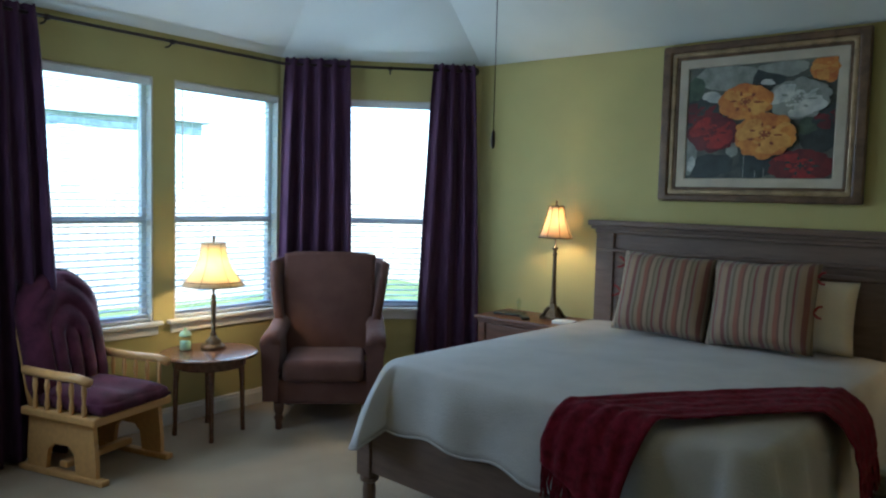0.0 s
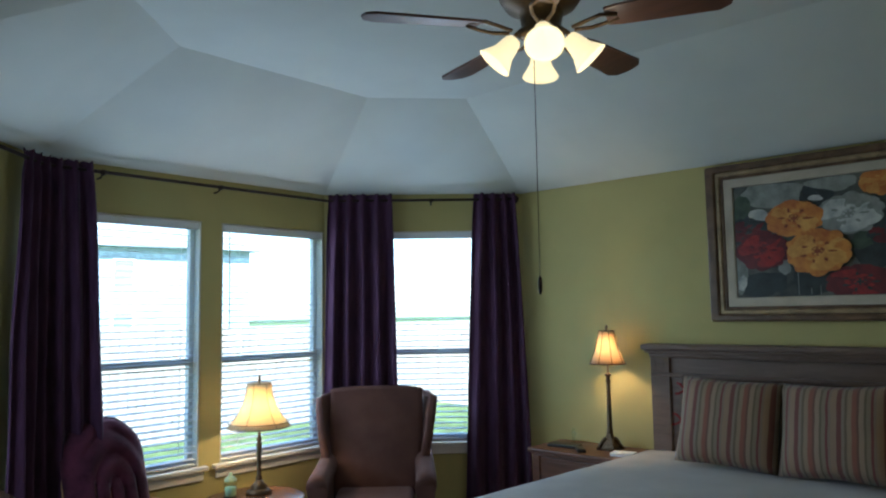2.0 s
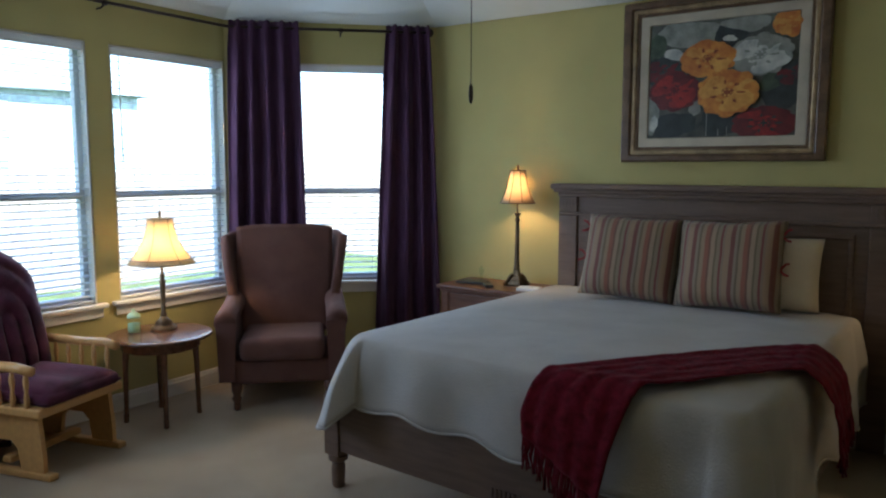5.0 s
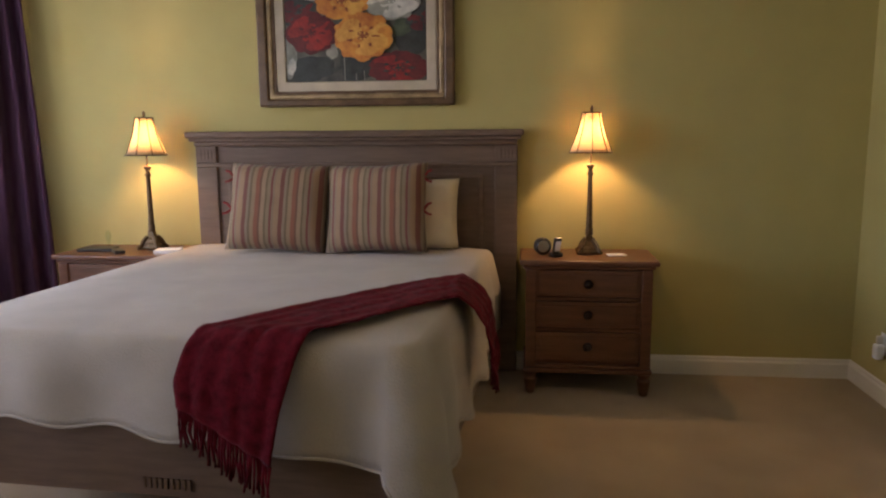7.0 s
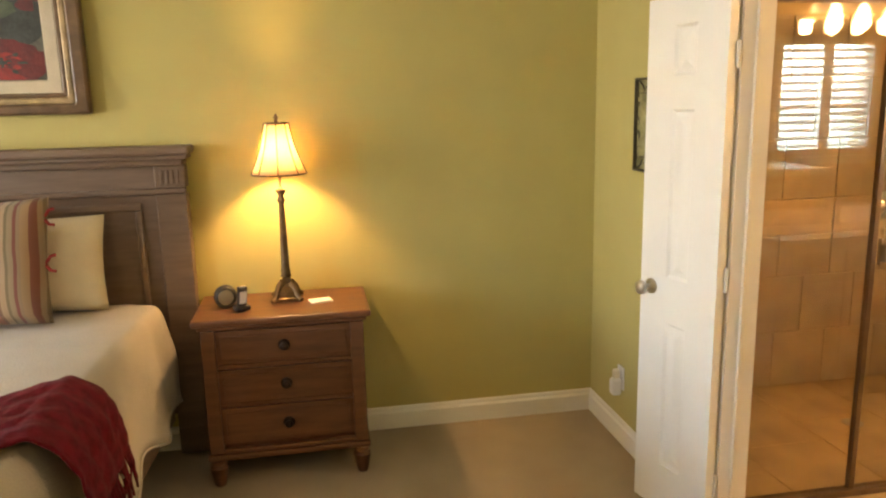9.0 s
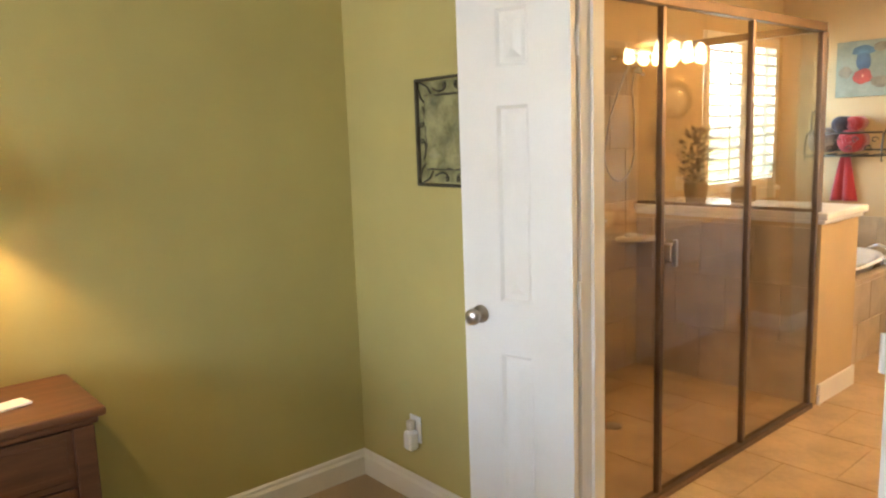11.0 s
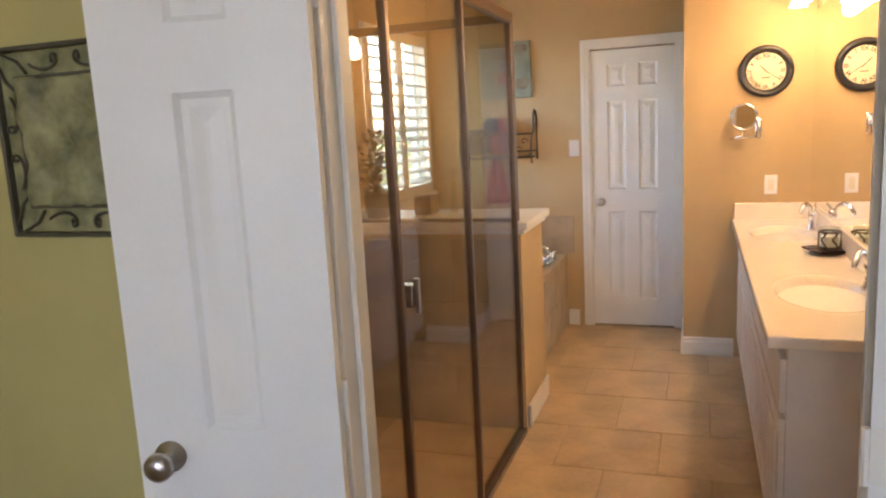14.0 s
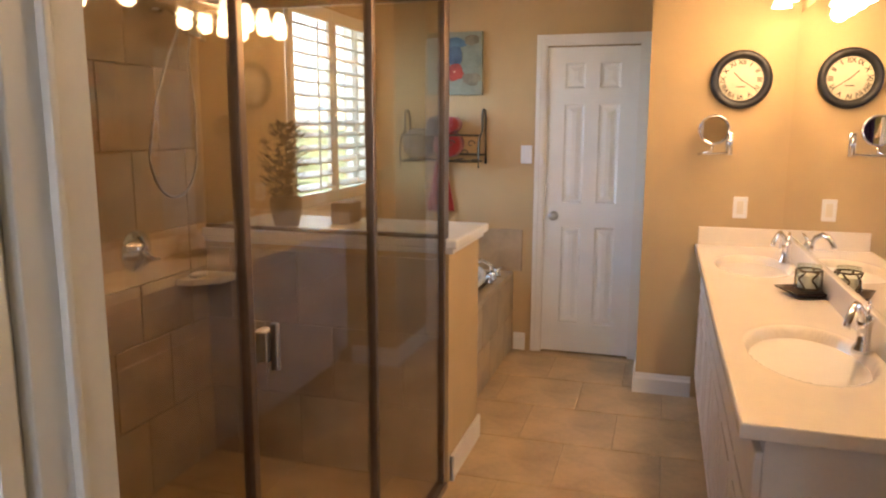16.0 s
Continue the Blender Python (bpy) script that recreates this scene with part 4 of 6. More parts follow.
def blob(cx, cz, rx, rz, y, seed, n=26, rough=0.16):
    bm = bmesh.new()
    ring = []
    for i in range(n):
        a = 2 * math.pi * i / n
        k = 1 + rough * noise.noise(Vector((math.cos(a) * 1.6, math.sin(a) * 1.6, seed)))* 2
        px, pz = cx + rx * k * math.cos(a), cz + rz * k * math.sin(a)
        ring.append(bm.verts.new((max(-0.428, min(0.428, px)), y, max(-0.353, min(0.353, pz)))))
    c = bm.verts.new((cx, y - 0.0015, cz))
    for i in range(n):
        bm.faces.new((ring[i], ring[(i + 1) % n], c))
    bmesh.ops.recalc_face_normals(bm, faces=bm.faces[:])
    bm.normal_update()
    if bm.faces[0].normal.y > 0:
        bmesh.ops.reverse_faces(bm, faces=bm.faces[:])
    return bm


layer = [0.0]


def dab(cx, cz, rx, rz, key, name="brushwork"):
    layer[0] += 1
    part(name, blob(cx, cz, rx, rz, -0.0128 - layer[0] * 0.00006, layer[0] * 1.7), PAINTS[key], paint)


for cx, cz, rx, rz, k in ((-0.2, 0.28, 0.2, 0.08, "grey"), (0.12, 0.31, 0.16, 0.05, "grey"), (0.05, 0.25, 0.10, 0.07, "dark"), (-0.28, -0.27, 0.15, 0.08, "dark"), (0.02, -0.25, 0.13, 0.10, "dark"), (0.34, -0.12, 0.11, 0.09, "dark"), (-0.41, -0.20, 0.05, 0.12, "grey"), (-0.38, 0.2, 0.06, 0.1, "leaf"), (0.3, -0.04, 0.08, 0.06, "leaf"), (-0.14, -0.17, 0.035, 0.05, "grey"), (-0.29, 0.15, 0.09, 0.04, "white"), (0.05, 0.24, 0.05, 0.03, "white"), (-0.40, -0.25, 0.03, 0.06, "white")):
    dab(cx, cz, rx, rz, k)


def bloom(cx, cz, r, keys, petals, eye, flat=0.78):
    """Ragged outer petals, lighter inner ones laid over them with thin dark creases, and a speckled eye."""
    n = petals + 3
    for i in range(n):
        a = 2 * math.pi * i / n + 0.9
        dab(cx + 0.62 * r * math.cos(a), cz + 0.62 * r * flat * math.sin(a), 0.42 * r, 0.40 * r * flat, keys[-1], "petal")
    for i in range(petals):
        a = 2 * math.pi * i / petals + 0.4
        dab(cx + 0.48 * r * math.cos(a), cz + 0.48 * r * flat * math.sin(a), 0.46 * r, 0.40 * r * flat, keys[(i + 1) % len(keys)], "petal")
        dab(cx + 0.42 * r * math.cos(a), cz + 0.44 * r * flat * math.sin(a), 0.34 * r, 0.28 * r * flat, keys[0], "petal")
        b = a + math.pi / petals
        dab(cx + 0.45 * r * math.cos(b), cz + 0.45 * r * flat * math.sin(b), 0.05 * r + 0.16 * r * abs(math.cos(b)), 0.05 * r + 0.16 * r * flat * abs(math.sin(b)), eye, "crease")
    dab(cx, cz, 0.20 * r, 0.20 * r * flat, eye, "flower_eye")
    for i in range(6):
        a = 2 * math.pi * i / 6
        dab(cx + 0.13 * r * math.cos(a), cz + 0.13 * r * flat * math.sin(a), 0.05 * r, 0.04 * r, keys[0], "stamen")


bloom(-0.34, 0.06, 0.13, ["maroon", "maroon", "dark"], 6, "dark")
bloom(0.41, 0.0, 0.10, ["maroon", "maroon", "dark"], 5, "dark")
bloom(0.26, -0.28, 0.18, ["red", "maroon", "maroon"], 7, "dark", 0.55)
bloom(-0.265, -0.065, 0.155, ["red", "red", "maroon"], 7, "maroon")
bloom(0.385, 0.29, 0.10, ["gold", "gold", "orange"], 5, "orange")
bloom(0.225, 0.12, 0.18, ["white", "white", "grey"], 7, "grey", 0.66)
bloom(-0.07, 0.12, 0.16, ["gold", "orange", "orange"], 6, "rust", 0.72)
bloom(0.05, -0.09, 0.175, ["gold", "gold", "orange"], 7, "rust")
for x in (-0.07, 0.0, 0.05):
    part("stem", box(x, x + 0.004, -0.0138, -0.0125, -0.35, -0.2), PAINTS["grey"], paint)

# ---- wing chair ----
ch = thing("wing_chair", Matrix.Translation((-5.63, -1.18, 0)) @ Matrix.Rotation(radians(44), 4, "Z") @ Matrix.Scale(1.05, 4), "high-backed brown mauve upholstered wing chair on turned legs", "armchair")
part("seat_base", box(-0.33, 0.33, -0.33, 0.32, 0.17, 0.33, 0.03, None, 3), "mauve", ch, "", True)
part("seat_cushion", box(-0.265, 0.265, -0.38, 0.22, 0.325, 0.475, 0.045, None, 4), "mauve", ch, "", True)


def back_at(u, v):
    x = (u - 0.5) * 0.56 * (1 + 0.16 * v)
    arch = 0.022 * (1 - (2 * u - 1) ** 4)
    return (x, 0.19 + 0.15 * v - 0.035 * math.sin(math.pi * u) * math.sin(math.pi * min(1, v * 1.1)), 0.40 + v * (0.705 + arch))


part("backrest", sheet(back_at, 18, 20, -0.11), "mauve", ch, "", True)
for s in (-1, 1):
    def wing_at(u, v, s=s):
        reach = 0.07 + 0.17 * math.sin(math.pi * min(1.0, 0.12 + 0.70 * v)) ** 0.8
        return (s * (0.275 + 0.045 * v + 0.055 * u * (0.25 + v)), 0.30 + 0.13 * (v - 0.35) - reach * u, 0.50 + v * (0.60 - 0.018 * u))
    part("wing", sheet(wing_at, 12, 18, s * 0.055), "mauve", ch, "", True)
    arm = box(s * 0.335 - 0.045, s * 0.335 + 0.045, -0.31, 0.27, 0.20, 0.575, 0.03, None, 3)
    part("arm", arm, "mauve", ch, "", True)
    roll = tube([(s * 0.345, -0.355, 0.565), (s * 0.345, -0.33, 0.585), (s * 0.345, -0.2, 0.592), (s * 0.34, 0.08, 0.61), (s * 0.325, 0.24, 0.66)], 0.068, 16)
    part("arm_roll", roll, "mauve", ch, "", True)
    facing = prism([(-0.05, 0.20), (0.05, 0.20), (0.052, 0.50), (0.066, 0.55), (0.062, 0.60), (0.03, 0.632), (-0.03, 0.632), (-0.062, 0.60), (-0.066, 0.55), (-0.052, 0.50)], 0.0, 0.02, 0.006)
    moved(facing, Matrix.Translation((s * 0.340, -0.345, 0)) @ Matrix.Rotation(radians(90), 4, "X"))
    part("arm_front", facing, "mauve", ch)
    for y, hgt in ((-0.30, 0.18), (0.28, 0.18)):
        part("leg", lathe([(0.018, 0), (0.024, 0.01), (0.022, 0.05), (0.034, 0.08), (0.022, 0.10), (0.034, 0.13), (0.036, hgt)], 12, None, (s * 0.29, y, 0)), "fanwood", ch, "turned dark wood leg", True)

# ---- round side table with lamp and candle jar ----
TX, TY = -5.905, -1.99
tb = thing("side_table", Matrix.Translation((TX, TY, 0)) @ Matrix.Rotation(radians(-30), 4, "Z"), "round dark polished wood side table with tapered legs", "side table")
part("tabletop", lathe([(0.27, 0.535), (0.315, 0.540), (0.322, 0.550), (0.318, 0.560), (0.30, 0.564), (0, 0.564)], 40), "tabletop", tb, "", False)
part("apron", lathe([(0.235, 0.47), (0.24, 0.475), (0.24, 0.535)], 32), "tabletop", tb)
for k in range(4):
    a = radians(90 * k)
    c, s = math.cos(a), math.sin(a)
    part("leg", tube([(0.205 * c, 0.205 * s, 0.535), (0.21 * c, 0.21 * s, 0.44), (0.215 * c, 0.215 * s, 0.36), (0.22 * c, 0.22 * s, 0.03), (0.222 * c, 0.222 * s, 0.0)], 0.024, 10, lathe([(0.014, 0), (0.017, 0.01), (0.013, 0.035), (0.02, 0.045)], 10, None, (0.222 * c, 0.222 * s, 0)), 0.011), "tabletop", tb, "", True)

bl = thing("table_lamp", Matrix.Translation((TX - 0.06, TY + 0.07, 0.564)), "turned bronze table lamp with lit ivory bell shade", "lamp")
part("base", lathe([(0.082, 0), (0.085, 0.012), (0.07, 0.025), (0.05, 0.04), (0.055, 0.05), (0.03, 0.07), (0.018, 0.09)], 24), "bronze", bl, "", True)
part("stem", lathe([(0.016, 0.08), (0.022, 0.10), (0.013, 0.12), (0.016, 0.24), (0.02, 0.32), (0.013, 0.34), (0.02, 0.355), (0.010, 0.37), (0.007, 0.48), (0.004, 0.70), (0.004, 0.735), (0.012, 0.745), (0.008, 0.757), (0.010, 0.765), (0, 0.785)], 16), "bronze", bl, "", True)
bs = bell_shade(0.205, 0.078, 0.29, 0.035, 32)
shd = part("shade", moved(bs, Matrix.Translation((0, 0, 0.435))), "bigshade", bl, "lit ivory bell shade with trim", True)
for r, z in ((0.207, 0.437), (0.203, 0.468), (0.080, 0.724)):
    part("trim", tube(arc(0, 0, z, r, 0, 360, 36, "xy"), 0.004, 6), "goldframe", shd)
for k in range(6):
    a = 2 * math.pi * k / 6
    pts = []
    for i in range(9):
        t = i / 8
        r = 0.205 + (0.078 - 0.205) * t - 0.035 * math.sin(math.pi * t) + 0.003
        pts.append((r * math.cos(a), r * math.sin(a), 0.435 + 0.29 * t))
    part("seam", tube(pts, 0.0025, 5), "goldframe", shd)
lamp("table_bulb", "POINT", 1.9, Matrix.Translation((TX - 0.06, TY + 0.07, 1.10)), BULB, radius=0.03)

jar = thing("candle_jar", Matrix.Translation((TX - 0.13, TY - 0.10, 0.564)), "clear glass jar with pale green candle and lid", "candle")
part("wax", lathe([(0.034, 0.004), (0.036, 0.01), (0.036, 0.06), (0, 0.062)], 16), "wax", jar, "", True)
part("glass", lathe([(0.040, 0), (0.042, 0.01), (0.042, 0.08), (0.036, 0.095)], 18), "clearglass", jar, "", True)
part("lid", lathe([(0.040, 0.096), (0.042, 0.105), (0.03, 0.125), (0.01, 0.135), (0.013, 0.15), (0, 0.156)], 16), "wax", jar, "", True)

# ---- glider rocking chair ----
gl = thing("glider_chair", Matrix.Translation((-5.89, -2.76, 0)) @ Matrix.Rotation(radians(106), 4, "Z"), "honey maple glider rocker with plum tufted cushions", "rocking chair")
for s in (-1, 1):
    part("foot_runner", box(s * 0.24 - 0.03, s * 0.24 + 0.03, -0.33, 0.33, 0.0, 0.035, 0.01), "maple", gl)
    side = prism([(-0.27, 0.03), (-0.27, 0.12), (-0.25, 0.33), (0.25, 0.33), (0.27, 0.12), (0.27, 0.03), (0.12, 0.03), (0.10, 0.15), (0.06, 0.19), (-0.06, 0.19), (-0.10, 0.15), (-0.12, 0.03)], -0.014, 0.014)
    moved(side, Matrix(((0, 0, 1, 0), (1, 0, 0, 0), (0, 1, 0, 0), (0, 0, 0, 1))))
    moved(side, Matrix.Translation((s * 0.24, 0, 0)))
    part("side_panel", side, "maple", gl)
    part("arm", tube([(s * 0.285, 0.24, 0.60), (s * 0.29, 0.0, 0.595), (s * 0.295, -0.18, 0.60), (s * 0.29, -0.27, 0.585)], 0.026, 10), "maple", gl, "", True)
    for k in range(5):
        y = 0.17 - k * 0.095
        part("spindle", lathe([(0.008, 0.35), (0.015, 0.42), (0.009, 0.47), (0.015, 0.52), (0.008, 0.59)], 8, None, (s * 0.275, y, 0)), "maple", gl, "", True)
    part("back_post", tube([(s * 0.25, 0.22, 0.34), (s * 0.262, 0.27, 0.60), (s * 0.25, 0.34, 0.85), (s * 0.20, 0.385, 1.0), (s * 0.10, 0.405, 1.075), (0, 0.41, 1.09)], 0.019, 8), "maple", gl, "", True)
part("stretcher", box(-0.24, 0.24, -0.03, 0.03, 0.05, 0.09, 0.01), "maple", gl)
part("seat_frame", box(-0.29, 0.29, -0.30, 0.28, 0.335, 0.385, 0.012), "maple", gl)
for k in range(5):
    x = -0.16 + k * 0.08
    part("back_slat", box(x - 0.012, x + 0.012, 0.28, 0.30, 0.38, 1.02), "maple", gl)


def seat_pad(u, v):
    x, y = (u - 0.5) * 0.52, -0.33 + v * 0.56
    k = (1 - (2 * u - 1) ** 6) * (1 - (2 * v - 1) ** 6)
    return (x, y, 0.415 + 0.075 * max(0, k) ** 0.4 - 0.012 * math.cos(6.28 * u * 2) * k)


part("seat_cushion", merge(sheet(seat_pad, 18, 18, 0.02), box(-0.255, 0.255, -0.325, 0.225, 0.385, 0.455, 0.03, None, 3)), "plum", gl, "plum chenille seat cushion", True)


def back_pad(u, v):
    a = (u - 0.5) * 2
    w = 0.245 * (1 - 0.25 * max(0, (v - 0.55) / 0.45) ** 2) * (1 if v < 0.8 else math.sqrt(max(0.0, 1 - ((v - 0.8) / 0.2) ** 2 * 0.75)))
    z = 0.44 + v * 0.66
    k = max(0.0, (1 - a ** 4) * (1 - (2 * v - 1) ** 8)) ** 0.5
    r = math.hypot(a, max(0.0, v - 0.45) * 1.9)
    tuft = 0.011 * math.cos(r * 17)
    return (a * w, 0.265 + 0.17 * v ** 1.2 - (0.075 + tuft) * k - 0.02, z)


part("back_cushion", sheet(back_pad, 24, 30, -0.045), "plum", gl, "plum chenille back cushion with stitched ovals", True)

# ---- dark chest of drawers at the bay's end ----
cd = thing("chest_of_drawers", Matrix.Translation((-4.80, -4.08, 0)), "tall dark brown wooden chest of drawers", "chest of drawers")
part("body", box(-0.36, 0.36, -0.24, 0.24, 0.06, 1.07, 0.006), "fanwood", cd)
part("top", box(-0.39, 0.39, -0.27, 0.27, 1.07, 1.105, 0.01), "tabletop", cd)
for k in range(4):
    d = part("drawer", box(0.36, 0.378, -0.22, 0.22, 0.10 + k * 0.24, 0.32 + k * 0.24, 0.006), "fanwood", cd)
    part("pull", tube([(0.378, -0.06, 0.21 + k * 0.24), (0.40, -0.05, 0.205 + k * 0.24), (0.40, 0.05, 0.205 + k * 0.24), (0.378, 0.06, 0.21 + k * 0.24)], 0.005, 6), "bronze", d)
for x in (-0.32, 0.32):
    for y in (-0.2, 0.2):
        part("foot", box(x - 0.035, x + 0.035, y - 0.035, y + 0.035, 0, 0.06, 0.006), "fanwood", cd)

# ---- ceiling fan ----
FX, FY = -2.92, -2.93
fan = thing("ceiling_fan", Matrix.Translation((FX, FY, 0)), "five-blade dark wood ceiling fan with lit frosted shades", "ceiling fan")
part("canopy", lathe([(0.06, TRAY - 0.001), (0.07, TRAY - 0.03), (0.03, TRAY - 0.08), (0.012, TRAY - 0.09)], 20), "bronze", fan, "", True)
part("downrod", tube([(0, 0, 2.70), (0, 0, TRAY - 0.07)], 0.011, 10), "bronze", fan)
part("motor", lathe([(0.03, 2.86), (0.09, 2.845), (0.125, 2.82), (0.13, 2.76), (0.11, 2.73), (0.07, 2.715), (0.06, 2.66), (0.075, 2.645), (0.05, 2.625), (0.0, 2.62)], 28), "bronze", fan, "", True)
for k in range(5):
    a = radians(18 + 72 * k)
    rot = Matrix.Rotation(a, 4, "Z")
    blade = prism([(0.20, -0.042), (0.24, -0.050), (0.515, -0.064), (0.548, -0.044), (0.558, 0.0), (0.548, 0.044), (0.515, 0.064), (0.24, 0.050), (0.20, 0.042)], -0.004, 0.004)
    moved(blade, rot @ Matrix.Translation((0, 0, 2.755)) @ Matrix.Rotation(radians(-12), 4, "X"))
    b = part("blade", blade, "fanwood", fan)
    iron = bmesh.new()
    for s in (-1, 1):
        tube([(0.10, 0.012 * s, 2.735), (0.15, 0.03 * s, 2.74), (0.19, 0.035 * s, 2.748), (0.235, 0.012 * s, 2.75)], 0.006, 6, iron)
    moved(iron, rot)
    part("blade_arm", iron, "bronze", b, "", True)
for k in range(4):
    a = radians(127 + 90 * k)
    rot = Matrix.Rotation(a, 4, "Z")
    armb = tube([(0.03, 0, 2.645), (0.06, 0, 2.662), (0.08, 0, 2.645), (0.085, 0, 2.625)], 0.008, 8)
    part("light_arm", moved(armb, rot), "bronze", fan, "", True)
    sb = lathe([(0.022, 0.0), (0.030, -0.012), (0.034, -0.035), (0.040, -0.065), (0.056, -0.095), (0.066, -0.11), (0.060, -0.108), (0.036, -0.065), (0.0, -0.02)], 20)
    moved(sb, rot @ Matrix.Translation((0.082, 0, 2.632)) @ Matrix.Rotation(radians(-42), 4, "Y") @ Matrix.Scale(0.9, 4))
    part("glass_shade", sb, "frosted", fan, "lit frosted glass bell shade", True)
    p = rot @ Vector((0.19, 0, 2.44))
    lamp("fan_bulb", "POINT", 0.2, Matrix.Translation((FX + p.x, FY + p.y, p.z)), (1.0, 0.78, 0.50), radius=0.04)
chain = tube([(-0.01, -0.03, 2.63), (-0.01, -0.03, 1.89)], 0.0014, 5)
part("pull_chain", chain, "rod", fan)
part("chain_knob", lathe([(0.003, 1.895), (0.006, 1.885), (0.007, 1.865), (0.006, 1.85), (0.003, 1.84), (0, 1.838)], 10, None, (-0.01, -0.03, 0.0)), "rod", fan, "", True)

for piece in fan.children_recursive:
    if not piece.name.startswith(("canopy", "downrod")):
        piece.data.transform(Matrix.Translation((0, 0, -0.135 if piece.name.startswith("blade") else -0.045)))

# ---- small things on the nightstands and the wall ----
ac = thing("alarm_clock", pose(-1.86, -0.25, 0.783, 0, 0, 10) @ Matrix.Scale(0.8, 4), "black alarm clock radio with silver front", "alarm clock")
part("body", moved(lathe([(0.058, -0.04), (0.064, -0.02), (0.064, 0.02), (0.05, 0.035)], 20), Matrix.Translation((0, 0, 0.062)) @ Matrix.Rotation(radians(90), 4, "X")), "black", ac, "", True)
part("face", moved(lathe([(0.042, 0), (0.042, 0.004), (0, 0.005)], 20), Matrix.Translation((0, -0.036, 0.064)) @ Matrix.Rotation(radians(90), 4, "X")), "nickel", ac)
ph = thing("telephone", pose(-1.785, -0.32, 0.783, 0, 0, 25), "small black cordless telephone on its base", "telephone")
part("base", box(-0.035, 0.035, -0.03, 0.03, 0, 0.025, 0.01), "black", ph)
part("handset", moved(box(-0.022, 0.022, -0.014, 0.014, 0.0, 0.10, 0.01), pose(0, 0, 0.018, 15, 0, 0)), "black", ph)
part("keypad", moved(box(-0.016, 0.016, -0.016, -0.0135, 0.02, 0.08, 0.002), pose(0, 0, 0.018, 15, 0, 0)), "whiteplastic", ph)
co = part("coaster", box(-0.05, 0.05, -0.035, 0.035, 0, 0.008, 0.002), "paper")
co.matrix_world = pose(-1.435, -0.26, 0.783, 0, 0, 15)
tagged(co, "small white note card on nightstand", "card")
tray = thing("tray", pose(-4.62, -0.28, 0.783, 0, 0, 8), "dark shallow tray on nightstand", "tray")
part("dish", box(-0.11, 0.11, -0.06, 0.06, 0, 0.018, 0.008), "black", tray)
rm = part("remote_control", box(-0.03, 0.03, -0.07, 0.07, 0, 0.022, 0.008), "black")
rm.matrix_world = pose(-4.44, -0.36, 0.783, 0, 0, 40)
tagged(rm, "black remote control on nightstand", "remote control")
bk = part("notepad", box(-0.075, 0.075, -0.055, 0.055, 0, 0.022, 0.003), "paper")
bk.matrix_world = pose(-4.13, -0.33, 0.783, 0, 0, 12)
tagged(bk, "white paper notepad on nightstand", "notepad")
fg = part("crystal_figurine", lathe([(0.022, 0), (0.022, 0.008), (0.008, 0.014), (0.012, 0.05), (0.02, 0.08), (0.008, 0.11), (0, 0.115)], 10), "clearglass")
fg.matrix_world = Matrix.Translation((-4.62, -0.16, 0.783))
tagged(fg, "small clear glass figurine on nightstand", "figurine")

tile_art = thing("wall_plaque", Matrix.Translation((-0.003, -0.70, 1.558)) @ Matrix.Rotation(radians(-90), 4, "Z"), "square olive relief plaque in dark scrolled iron frame", "wall decoration")
part("relief", moved(sheet(lambda u, v: ((u - 0.5) * 0.27, -0.014 - 0.022 * noise.noise(Vector((u * 5, v * 5, 4))), (v - 0.5) * 0.27), 30, 30, -0.008), Matrix.Identity(4)), "plaque", tile_art, "", True)
part("backing", box(-0.19, 0.19, -0.007, -0.001, -0.19, 0.19, 0.002), "plaque", tile_art)
part("outer_frame", frame_ring(0.385, 0.385, 0.405, 0.405, -0.02, 0.0, 0.004), "iron", tile_art)
part("inner_frame", frame_ring(0.265, 0.265, 0.28, 0.28, -0.022, -0.004, 0.004), "iron", tile_art)
for k in range(4):
    rot = Matrix.Rotation(radians(90 * k), 4, "Y")
    for s in (-1, 1):
        sc = bmesh.new()
        tube([(s * (0.015 + 0.020 * math.cos(t) + 0.010 * t), -0.014, 0.163 + (0.020 - 0.0016 * t) * math.sin(t)) for t in [i * 0.45 for i in range(15)]], 0.0035, 5, sc)
        tube([(s * 0.11, -0.014, 0.145), (s * 0.13, -0.014, 0.17), (s * 0.175, -0.014, 0.19)], 0.0035, 5, sc)
        part("scroll", moved(sc, rot), "iron", tile_art, "", True)

ol = thing("wall_outlet", Matrix.Translation((-0.002, -0.40, 0.33)) @ Matrix.Rotation(radians(-90), 4, "Z"), "white wall outlet with plugged-in air freshener", "outlet")
part("plate", box(-0.036, 0.036, -0.006, 0, -0.058, 0.058, 0.003), "whiteplastic", ol)
part("air_freshener", box(-0.027, 0.027, -0.055, -0.006, -0.085, 0.0, 0.014, None, 3), "whiteplastic", ol)
part("nozzle", box(-0.014, 0.014, -0.045, -0.012, -0.0, 0.045, 0.008), "ivory", ol)

